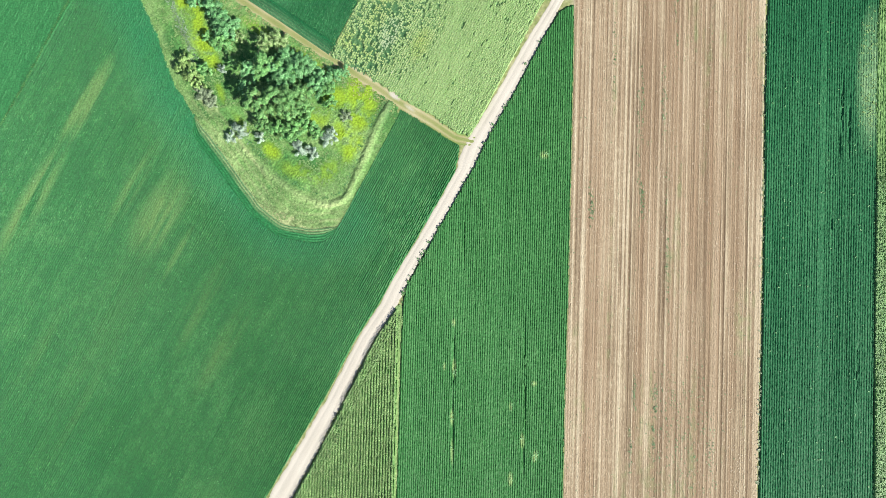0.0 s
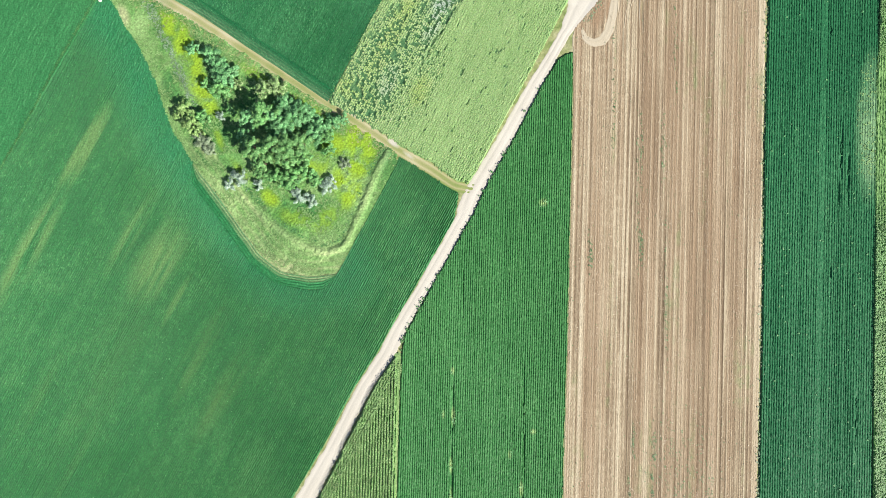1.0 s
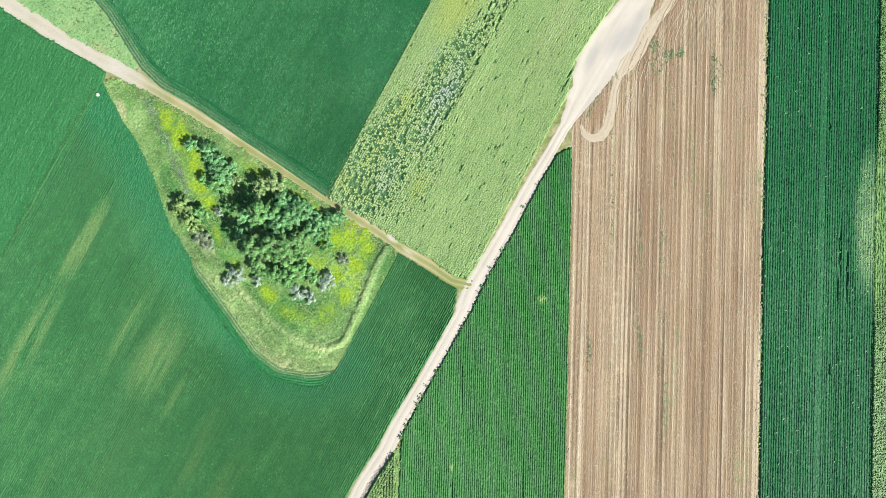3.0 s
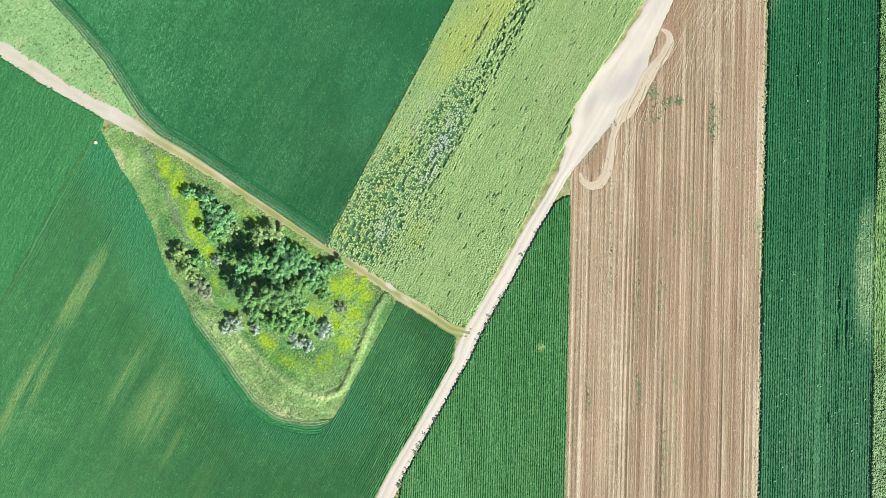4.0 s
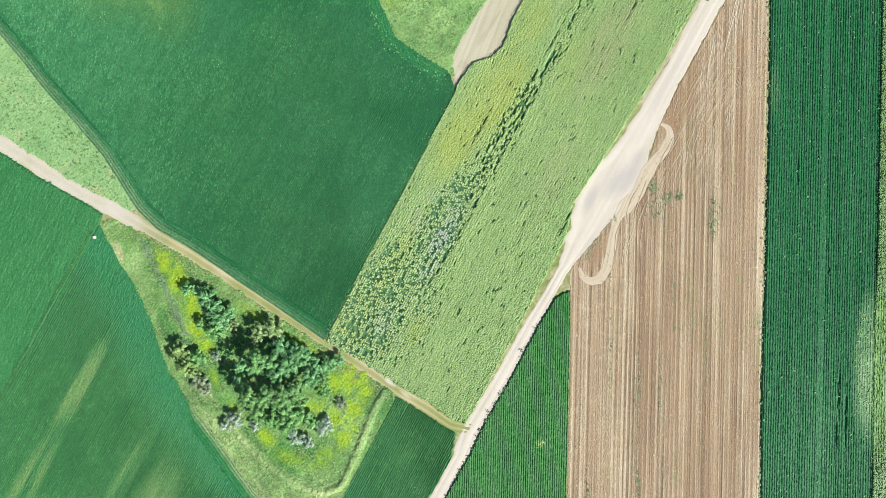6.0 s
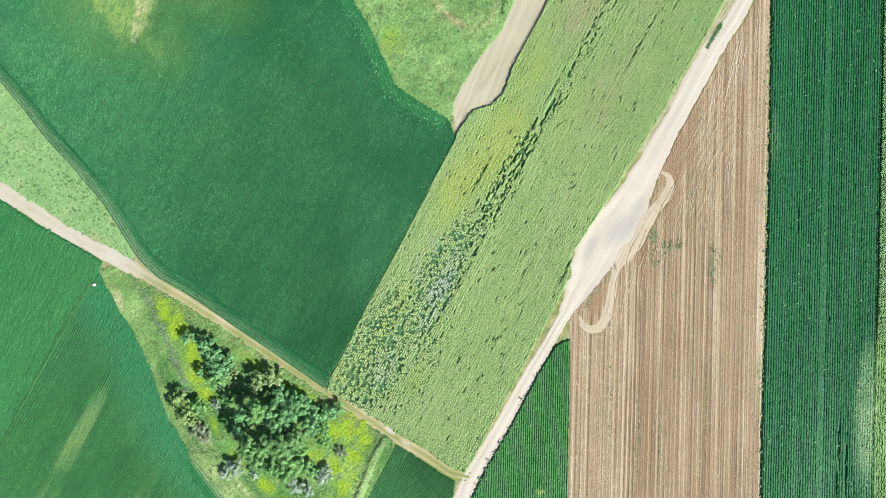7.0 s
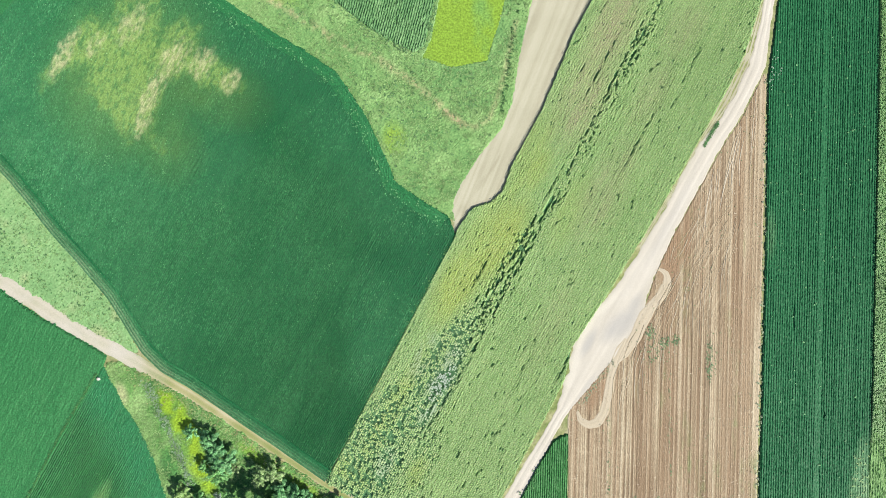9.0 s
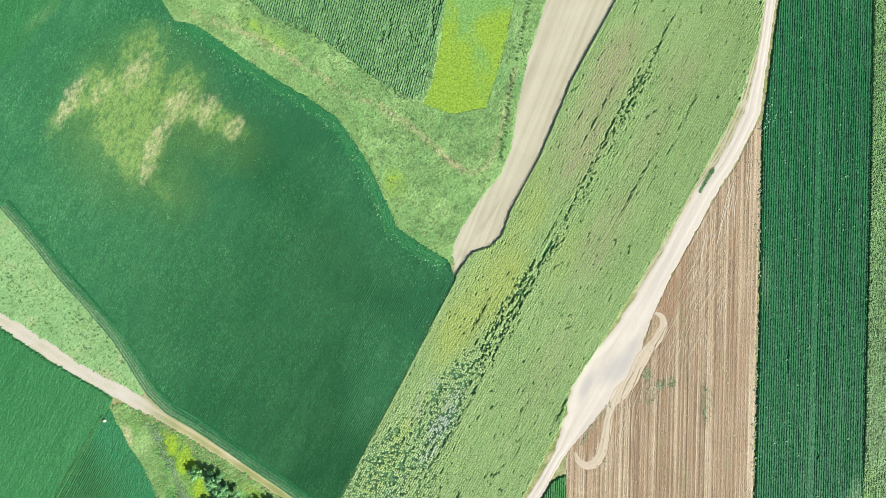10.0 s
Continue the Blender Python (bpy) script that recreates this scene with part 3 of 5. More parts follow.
tagged(ribbon("dirt_road", by_height(left), by_height(right), road_dust, 3, 33, ruts=0.04, tone=0.8, blotch=0.3, rim=0.2, more=road_tone, sere=lambda x, y: patches(x, y, GREY_ROAD) * (0.55 + 0.6 * fbm((x * 0.8 - y * 0.6) * 0.5, (x + y) * 0.06, 44))),
       "pale dusty dirt road with wheel ruts and a widened pull-in", "road", kind="structure")
left, right = both_sides(TRACK_MID, [2.8, 3.8, 4.2, 4.2, 4.2, 4.2, 4.2, 4.2, 4.4, 4.6, 4.2, 4.2])
tagged(ribbon("farm_track", left, right, track_earth, 11, 17, 0.03, 0.04, 0.42, 0.56, sere=lambda x, y: np.maximum(0.9 * np.clip((-74 - x) / 14, 0, 1), patches(x, y, [(-15.2, 44.4, 2.0, 0.9, -35, 1.6), (-11, 41, 2, 0.6, -35, 0.9), (-26.2, 52.3, 3, 0.6, -33, 0.8)])) * (0.6 + 0.6 * fbm(x * 0.3, y * 0.3, 45))),
       "narrow brown earth track with grassy middle between fields", "track", kind="structure")


# ---------------------------------------------------------------- crops
def streaks_a(x, y, u, v):
    spots = [(-98, 43, 16, 3.2, 61, 0.95), (-113, 15, 22, 4.2, 61, 0.8), (-85, 21, 16, 3.0, 61, 0.5), (-78, 12, 15, 7, 61, 0.7), (-67, -12, 18, 3.5, 61, 0.45), (-60, -22, 18, 3.5, 61, 0.4), (-73, 2, 10, 1.5, 61, 0.5), (-62, -8, 12, 1.2, 61, 0.4), (-112, -27, 20, 2.5, 61, 0.2), (-90, -15, 40, 12, 61, 0.12), (-100, -40, 20, 5, 61, 0.15)]
    fibres = np.clip(3.2 * fbm(u * 0.035, v * 0.75, 71, 3) - 0.95, 0, 1) * (0.55 + 0.8 * fbm(u * 0.3, v * 0.9, 74))
    return patches(x, y, spots) * fibres * 1.35 + 0.03 * (fbm(u * 0.03, v * 0.4, 72) > 0.56)


grove_edge = GROVE[:15]


def beside(line, far):
    """The line moved far metres to its left (minus: to its right)."""
    return [tuple(q) for q in both_sides(line, [2 * abs(far)])[0 if far > 0 else 1]]


def band(name, line, width, material, height, seed, lines=None, spacing=0.72, step=0.36, rough=0.09, crest=0.75, taper=False):
    """Crop rows that run along a curved line, from it to its left (a negative width: to its right)."""
    p, k = resample(line, step)
    for _ in range(12):
        p[1:-1] = (p[:-2] + p[1:-1] * 2 + p[2:]) / 4
    d = np.gradient(p, axis=0)
    d /= np.hypot(d[:, 0], d[:, 1])[:, None]
    side = np.stack([-d[:, 1], d[:, 0]], 1) * np.sign(width)
    v = np.arange(0, abs(width) + 0.01, spacing / 4)
    rng = np.random.default_rng(seed)
    K, V = np.meshgrid(k, v, indexing="ij")
    W = V + 0.15 * (lattice(K * 0.3, V * 0 + 3, seed) - 0.5)
    if taper:
        W = W * np.clip(4 * np.sin(np.pi * K / k[-1]), 0, 1) ** 0.7
    X, Y = p[:, :1] + side[:, :1] * W, p[:, 1:] + side[:, 1:] * W
    ridge = 0.5 - 0.5 * np.cos(2 * np.pi * V / spacing)
    Z = height * (0.8 + 0.4 * (fbm(K * 0.3, V * 2, seed + 1) - 0.5)) * (1 - crest + crest * ridge**0.7) + height * rough * rng.normal(0, 1, X.shape)
    Z = np.maximum(Z, 0.03)
    tone = 0.5 + 0.6 * (fbm(K * 0.15, V * 1.5, seed + 2) - 0.5) + rng.normal(0, 0.08, X.shape)
    values = {"tone": tone, "dry": lines(X, Y, K, V) * np.clip(1.25 - 1.1 * ridge, 0, 1) if lines else 0 * X, "sere": 0 * X}
    used, faces = grid_faces(*X.shape, np.ones((len(k) - 1, len(v) - 1), bool))
    return mesh_of(name, np.stack([X.ravel(), Y.ravel(), Z.ravel()], 1), faces, {i: np.clip(q.ravel(), 0, 1) for i, q in values.items()}, material)


ARC_A = GROVE[1:8]
outer, inner = np.array(beside(ARC_A, 3.6)), np.array(beside(ARC_A, 0.01))
fade = np.clip(4 * np.sin(np.pi * np.linspace(0, 1, len(outer))), 0, 1)[:, None] ** 0.7
BAND_A = ARC_A + [tuple(q) for q in (inner + (outer - inner) * fade)[::-1]]
EDGE_D = FIELD_D[:12]
BAND_D = beside(EDGE_D, 1.0) + beside(EDGE_D, -3.6)[::-1]
tagged(band("soybean_headland", ARC_A, 3.6, headland_green, 0.4, 14, lines=lambda x, y, k, v: np.clip(1.5 - v / 1.3, 0, 0.9) * (0.5 + 0.8 * fbm(k * 0.2, v, 15)), taper=True, spacing=0.7, crest=0.45),
       "curved soybean headland rows around the grove", "crop field", kind="stuff")
tagged(band("soybean_headland", EDGE_D, -3.6, headland_dark, 0.45, 16, crest=0.6, lines=lambda x, y, k, v: np.clip(1.6 - v / 2.0, 0, 1) * (0.4 + 0.9 * fbm(k * 0.2, v, 17)) * np.where(x < -74, 0.5, 0.3)),
       "curved soybean headland rows along the track", "crop field", kind="stuff")
tagged(field("soybean_field", FIELD_A, 61.5, soy_a, 0.6, 0.53, 0.48, seed=2, dry=streaks_a, crest=0.72, closed=0.35, flecks=0.05, streak=0.22, swell=0.2, uneven=0.3, beads=0.16, shuffle=0.25,
             thin=lambda x, y: 0.1 * np.clip(1.2 - distance(x, y, grove_edge) / 8, 0, 1), holes=(BAND_A,),
             flat=lambda x, y: np.maximum(0.85 * np.clip(1.5 - distance(x, y, grove_edge[5:]) / 8, 0, 1), 0.9 * patches(x, y, [(-98, 43, 18, 3.4, 61, 1), (-113, 15, 22, 3.2, 61, 0.8), (-78, 12, 14, 5, 61, 0.8), (-85, 21, 14, 3, 61, 0.6)])),
             sere=lambda x, y, u, v: 0.9 * np.clip(1.5 - distance(x, y, grove_edge[1:]) / 9, 0, 1) * (0.5 + 0.7 * fbm(u * 0.1, v * 0.4, 73))),
       "dark green soybean crop in diagonal rows with yellowing streaks", "crop field", kind="stuff")
tagged(field("soybean_field", [(x - 0.35, y + 0.2) if x > -133 and y < 89 else (x, y) for x, y in FIELD_E], 61.5, clover, 0.72, 0.53, seed=3, crest=0.02, rough=0.025, streak=0.15, step=0.5, flecks=0.012),
       "smooth mid green closed soybean crop beside the track", "crop field", kind="stuff")


def gaps_b(x, y):
    spots = [(0.7, -26, 10, 0.5, 90, 0.9), (0.3, -44, 12, 0.5, 90, 0.95), (19.4, -30, 20, 0.4, 90, 0.9), (18.8, -50, 8, 0.5, 90, 0.8), (3.5, 5, 12, 0.25, 90, 0.7)]
    return patches(x, y, spots) * (fbm(x * 0.6, y * 0.3, 81) > 0.4)


WEEDS_B = [(0.7, -16, 1.2, 0.6, 90, 1), (0.8, -28, 3.0, 0.7, 90, 1), (0.2, -41, 2.5, 0.6, 90, 1), (0.2, -50, 4, 0.5, 90, 0.7), (21.8, -32, 1.0, 0.8, 0, 1), (18.6, -47, 2.5, 0.7, 90, 1), (22, -51, 1.8, 0.9, 80, 1), (15.6, -38, 1.5, 0.5, 90, 0.8), (15.5, -57, 2.2, 0.8, 90, 1), (24.7, 28.3, 1.4, 1.2, 0, 1), (-1.8, -27.5, 1.2, 0.5, 90, 0.8)]
tagged(field("soybean_field", FIELD_B, 88.3, soy_b, 0.7, 0.58, seed=4, thin=gaps_b, crest=0.36, power=0.65, wander=0.55, shuffle=0.25, rough=0.04, beads=0.08, uneven=0.05, mottle=0.2, streak=0.18, dry=lambda x, y, u, v: patches(x, y, WEEDS_B)),
       "bright green soybean crop in straight rows with weedy gaps", "crop field", kind="stuff")
BARE_C = [(111.0, 48, 22, 4.6, 88, 1.0), (113, 42, 12, 3, 88, 0.9)]
tagged(field("beet_field", FIELD_C, 88.2, soy_c, 0.66, 0.64, seed=5, crest=0.42, power=0.55, beads=0.06, wander=0.55, shuffle=0.22, uneven=0.03, rough=0.04,
             flat=lambda x, y: 0.9 * patches(x, y, [(98.7, 60, 150, 0.8, 88.2, 1.6)]), streak=0.16, swell=0.08, mottle=0.10,
             thin=lambda x, y: 0.5 * patches(x, y, BARE_C) * fbm(x * 0.4, y * 0.15, 93) * 1.6 + 0.8 * patches(x, y, [(103.2, 41, 9, 0.45, 88, 1), (105.0, 36, 12, 0.4, 88, 1), (102.4, 30, 6, 0.4, 88, 1), (101, 74, 2, 0.8, 88, 1), (99.9, 10, 4, 0.4, 88, 0.8), (106, -30, 12, 0.35, 88, 0.8), (93, 100, 5, 0.4, 88, 0.7)]) * (fbm(x * 1.5, y * 0.5, 92) > 0.45),
             dry=lambda x, y, u, v: patches(x, y, BARE_C) * (0.2 + 1.0 * fbm(x, y * 0.4, 91)) + 0.25 * patches(x, y, [(87, 122, 8, 2, 88, 1)])),
       "deep green crop in straight rows with a thin pale patch", "crop field", kind="stuff")


DRY_D = [(-88, 171, 20, 16, 60, 0.85), (-99, 174, 13, 7, 60, 0.8), (-84, 158, 15, 8, 70, 1.0), (-92, 160, 12, 5, 125, 1.0), (-64, 166, 13, 6, -25, 0.95), (-75, 172, 14, 9, 60, 0.9), (-84, 184, 14, 10, 80, 0.7), (-79, 147, 10, 4, 145, 0.4), (-108, 166, 9, 4, 60, 0.6)]
FADED_D = [(-86, 167, 30, 27, 60, 1.0), (-66, 163, 22, 12, -25, 0.8), (-78, 150, 18, 12, 120, 0.8)]
SERE_D = [(-80, 161, 12, 3.4, 60, 1.0), (-66.5, 169, 7, 4.5, 60, 1.0), (-58.7, 163.5, 5.5, 4.0, 55, 1.0), (-74.5, 170, 9, 5, 60, 1.0), (-105, 171, 12, 3.6, 62, 0.9), (-86, 180, 10, 6, 60, 0.7), (-96, 174, 7, 4, 62, 0.7), (-83, 152, 6, 3, 60, 0.9)]
tagged(field("soybean_field", FIELD_D, 61.4, soy_d, 0.68, 0.53, 0.48, seed=7, crest=0.85, rough=0.08, closed=0.25, beads=0.2, flecks=0.10, streak=0.14, swell=0.2, shuffle=0.25, mottle=0.15,
             flat=lambda x, y: 0.8 * np.maximum(np.clip(1.4 - distance(x, y, [(-14, 92), (1.5, 119.8), (-14, 137), (-30, 166), (-64, 189)]) / 14, 0, 1), patches(x, y, [(-128, 158, 16, 14, 0, 1), (-60, 140, 14, 9, 60, 0.6), (-100, 140, 12, 8, 60, 0.5)])) * (0.5 + 0.6 * fbm(x * 0.08, y * 0.08, 94)), uneven=0.25, holes=(BAND_D,),
             thin=lambda x, y: 0.6 * patches(x, y, DRY_D) * fbm(x * 0.3, y * 0.3, 96),
             dry=lambda x, y, u, v: 0.38 * patches(x, y, FADED_D) * (0.4 + 0.8 * fbm(u * 0.15, v * 0.3, 90, 3)) + np.clip(1.5 * patches(x, y, DRY_D) - 1.1 * fbm(u * 0.4, v * 0.6, 97, 5) + 0.12, 0, 0.85) * np.clip(2.6 * fbm(u * 0.9, v * 1.5, 95, 3) - 0.55, 0.1, 1.1),
             sere=lambda x, y, u, v: np.clip(1.5 * patches(x, y, SERE_D) - 1.5 * fbm(u * 0.5, v * 0.8, 99, 5) + 0.2, 0, 0.8) * np.clip(3.0 * fbm(u * 1.0, v * 1.8, 98, 3) - 0.85, 0.05, 1.1)),
       "dark green soybean crop in diagonal rows with a dried yellow patch", "crop field", kind="stuff")
tagged(field("soybean_field", FIELD_E2, 61.5, clover, 0.5, seed=8, crest=0.03, rough=0.04, streak=0.3, step=0.5, dry=lambda x, y, u, v: patches(x, y, [(-106, 199, 9, 2.5, 62, 0.9), (-112, 195, 8, 3, 40, 0.4)]) * fbm(u * 0.2, v * 0.6, 78) * 1.5), "smooth green closed crop at the far corner", "crop field", kind="stuff")
tagged(field("maize_field", FIELD_K, 75, maize_far, 1.0, seed=9, crest=0.34, rough=0.08, spacing=0.66, wander=0.1, thin=lambda x, y: 0.6 * (fbm(x * 0.5, y * 0.3, 92) < 0.27)), "dark maize crop with open rows beside the meadow", "crop field", kind="stuff")

# ---------------------------------------------------------------- grassland
DITCH = [(-18.0, 42.5), (-20.6, 38.3), (-22.8, 33.5), (-24.8, 28.2), (-27.0, 23.0), (-29.3, 18.8), (-33.3, 17.0), (-37.8, 18.5), (-42.4, 21.5), (-46.9, 24.9), (-51.2, 29.0), (-55.2, 33.5)]
BANK = [(-16.6, 42.0), (-18.9, 37.8), (-21.0, 33.0), (-23.1, 27.8), (-25.4, 22.4), (-28.0, 17.0), (-32.4, 14.9), (-37.6, 16.3), (-43.0, 19.2), (-48.4, 23.2), (-53.0, 27.6), (-57.3, 32.6)]


def yellow_m(x, y):
    spots = [(-74.5, 76, 7, 4, 140, 1.2), (-70.5, 69, 9, 3.8, 120, 1.4), (-68, 62, 9, 3.5, 110, 1.3), (-65, 56, 7, 3.0, 115, 1.1), (-62, 46, 5, 1.3, 110, 0.7), (-56, 37, 5, 1.3, 130, 0.6), (-24.5, 45.5, 7, 5, 60, 1.2), (-30.5, 44, 5, 4, 0, 1.0), (-23.5, 39.5, 8, 4, 60, 1.2), (-29, 35, 6, 4, 60, 1.0)]
    faint = [(-26.5, 30.5, 6, 3.5, 60, 1.0), (-48, 29.7, 4, 2.6, -40, 1.0), (-41, 24.3, 8, 3, -15, 0.55), (-33, 24, 6, 3.5, 40, 0.6), (-35.5, 38, 5, 4, 30, 0.8), (-50, 61.5, 10, 2.4, 145, 0.6), (-38, 54, 8, 2.0, 147, 0.6)]
    return patches(x, y, spots + faint) * np.clip(3.6 * fbm(x * 0.5, y * 0.5, 101, 5) - 0.8, 0.3, 1)


def straw_m(x, y):
    rim = np.exp(-((distance(x, y, grove_edge[1:]) - 1.0) / np.where(y < 30, 3.2, 1.3)) ** 2)
    ring = 0.4 * np.exp(-((distance(x, y, BANK) / 1.2) ** 2)) * (0.5 + 0.7 * fbm(x * 0.8, y * 0.8, 106))
    drills = 0.35 * np.clip(np.cos(2 * np.pi * distance(x, y, grove_edge[1:10]) / 1.9), 0, 1) * (distance(x, y, grove_edge[1:10]) < 7) * (y < 45)
    return ring + drills + 0.45 * rim * fbm(x * 0.4, y * 0.4, 103) * np.where(y < 30, 1.2, 0.7) + patches(x, y, [(-88, 79, 4, 2, 110, 0.9), (-65, 43, 5, 2.5, 120, 0.6), (-46, 12, 9, 2, -20, 0.6)])


tagged(meadow("grove_meadow", GROVE, grass_grove, 0.4, 0.18, 21, yellow_m, straw_m,
              lambda x, y: 0.52 * np.exp(-(np.abs(distance(x, y, BANK) / 0.95) ** 3)) * (0.55 + 0.9 * fbm(x * 1.1, y * 1.1, 104, 2)), swing=1.2),
       "rank grass and yellow flowering weeds around the trees", "meadow", kind="stuff")
tagged(meadow("grass_verge", VERGE_H, grass_verge, 0.45, 0.08, 22, swing=0.4, sere=lambda x, y: 0.5 * np.clip(fbm(x * 0.2, y * 0.2, 105) * 3 - 1.6, 0, 1)),
       "pale unmown grass between the track and the crop", "meadow", kind="stuff")
LOOP_J = [(-0.3, 155.7), (4.1, 152.0), (7.8, 151.3), (11.5, 153.5), (13.3, 157.9), (14.8, 162.3), (15.9, 166.7), (17.4, 173.4), (18.9, 180)]
RED_J = [(-69.8, 195.6), (-56.0, 190.7), (-44.7, 184.2), (-36.6, 179.3), (-29.4, 174.4), (-20.5, 171.2), (-8.5, 163.1), (-0.3, 155.7), (4.1, 152)]
tagged(meadow("meadow", MEADOW_J, grass_pale, 0.36, 0.15, 23, swing=0.5, holes=(FIELD_K, STRIP_L),
              dry=lambda x, y: patches(x, y, [(-14, 148, 6, 4, 100, 0.7), (-50, 190, 14, 3, 150, 0.5)]) * fbm(x * 0.3, y * 0.3, 107) * 1.6,
              sere=lambda x, y: 0.65 * np.exp(-((distance(x, y, RED_J) / 1.1) ** 2)) * np.clip(fbm(x * 0.9, y * 0.9, 108) * 3 - 0.9, 0, 1) + 0.4 * np.exp(-((distance(x, y, LOOP_J) / 0.8) ** 2))),
       "rough pale green meadow with a faint reddish path", "meadow", kind="stuff")
tagged(meadow("lime_strip", STRIP_L, grass_lime, 0.4, 0.03, 24, dry=lambda x, y: np.clip(fbm(x * 0.2, y * 0.12, 109, 4) * 2.6 - 0.6 + (184 - y) / 30, 0, 0.85), swing=0.5),
       "bright lime green mown grass strip", "meadow", kind="stuff")
tagged(meadow("grass_strip", GRASS_G, grass_pale, 0.35, 0.12, 25, sere=lambda x, y: 0.15 + 0 * x), "narrow yellowish grass strip between two crops", "grass", kind="stuff")


# ---------------------------------------------------------------- stubble and bare soil
LOOPS = (([(46.0, 87.5), (49.0, 91.6), (51.0, 95.0), (52.6, 98.6), (55.0, 102.6), (57.8, 105.8), (59.6, 108.8), (59.4, 111.4), (57.8, 112.8), (56.4, 112.6)], [0.4, 2.6, 3.6, 4.0, 3.8, 3.4, 3.2, 3.0, 2.0, 0.5]),
         ([(48.4, 94.2), (45.6, 88.6), (44.3, 83.9), (43.4, 78.6), (42.4, 74.2), (40.6, 71.6), (38.1, 71.0), (35.9, 72.3), (35.3, 74.6)], [0.8, 3.0, 2.6, 2.5, 2.6, 3.0, 2.8, 2.4, 0.8]))


def stubble():
    x, y = np.arange(28, 87.5, 0.17), np.arange(-75.5, 167, 0.6)
    X, Y = np.meshgrid(x, y)
    rng = np.random.default_rng(31)
    S = X - 0.028 * Y
    turned = np.clip((Y - 92) / 14, 0, 1) * np.clip((78 - X) / 6, 0, 1)
    D = X * math.sin(radians(62)) - Y * math.cos(radians(62))
    drift = 0.5 * lattice(S * 0.11, Y * 0.008, 120)

    def drills(across, along, period, seed):
        """Pale lines of straw, one to a drill width, each with a strength of its own that comes and goes."""
        q = across / period
        pale = np.exp(-(((q % 1) - 0.5) / 0.15) ** 2) - 0.5 * np.exp(-((((q + 0.28) % 1) - 0.5) / 0.13) ** 2)
        return pale * (0.3 + 0.7 * lattice(np.floor(q) * 7.3, along * 0.02, seed)) * (0.6 + 0.8 * lattice(np.floor(q) * 3.1, along * 0.22, seed + 1))

    straight = drills(S + drift + 0.25 * lattice(S * 0.7, Y * 0.004, 121), Y, 1.18, 124) + 0.45 * drills(S + 0.3 * lattice(S * 0.9, Y * 0.006, 122), Y, 0.61, 130)
    slant = drills(D + 0.4 * lattice(D * 0.2, (X + Y) * 0.03, 113), X + Y, 1.5, 126)
    lines = fbm(S * 2.6, Y * 0.025, 111, 2)
    zone = np.interp(S, [31, 33, 40, 47, 50, 57, 66, 74, 78, 80.5, 82], [0.10, 0.04, 0.09, 0.03, -0.05, -0.09, -0.07, -0.02, 0.03, 0.12, 0.14])
    bands = fbm(S * 0.75, Y * 0.006, 112, 3)
    tone = 0.49 + zone + 0.8 * (lines - 0.5) + 0.75 * (bands - 0.5) + (0.54 - 0.14 * (S < 45)) * straight * (1 - 0.65 * turned) + 0.42 * turned * slant * (fbm(X * 0.1, Y * 0.1, 128, 2) > 0.36)
    tone += 0.30 * (fbm(X * 0.22, Y * 0.09, 114, 4) - 0.5) + 0.13 * np.clip(fbm(X * 0.7, Y * 1.1, 129, 3) * 4 - 2.2, 0, 1) * (0.4 + 0.9 * (S < 47)) + rng.normal(0, 0.045, X.shape) + 0.03 * turned
    tone = np.where(tone > 0.72, 0.72 + 0.4 * (tone - 0.72), tone)
    green = np.clip(4 * fbm(S * 0.45, Y * 0.05, 116, 3) - 2.55, 0, 1) * np.clip(3 * fbm(X * 0.8, Y * 0.8, 117) - 1.0, 0, 1)
    red = np.clip(2.6 * fbm(S * 0.5, Y * 0.012, 118, 4) - 1.1, 0, 0.6) * (0.5 + lines) * 0.8 + 0.2 * np.clip((Y - 85) / 25, 0, 1) * fbm(X * 0.15, Y * 0.1, 123) + patches(X, Y, [(61.5, 117, 9, 4.5, 60, 1.0), (66, 127, 12, 4, 62, 0.35), (39.5, 79, 7, 3, 65, 0.9), (65, 35, 75, 7, 90, 0.35), (60, -30, 40, 5, 90, 0.25)]) * (0.8 + 0.2 * slant)
    Z = 0.05 + 0.01 * np.cos(2 * np.pi * S / 0.5) + 0.05 * rng.random(X.shape) + 0.05 * (lines - 0.5) + 0.03 * straight
    for line, width in LOOPS:
        Z = np.where(distance(X, Y, line) < 0.5 * max(width), 0.03, Z)
    IN = inside(X, Y, STUBBLE)
    Z = np.where(IN, Z, -0.01)
    near = IN[:-1, :-1] | IN[1:, :-1] | IN[:-1, 1:] | IN[1:, 1:]
    used, faces = grid_faces(*X.shape, near)
    verts = np.stack([X.ravel(), Y.ravel(), Z.ravel()], 1)[used]
    return mesh_of("stubble_field", verts, faces, {"tone": np.clip(tone.ravel()[used], 0, 1), "dry": np.clip(0.5 * green.ravel()[used], 0, 1), "sere": np.clip(red.ravel()[used], 0, 1)}, stubble_straw)


tagged(stubble(), "harvested tan stubble field striped along its drill rows", "stubble field", kind="stuff")


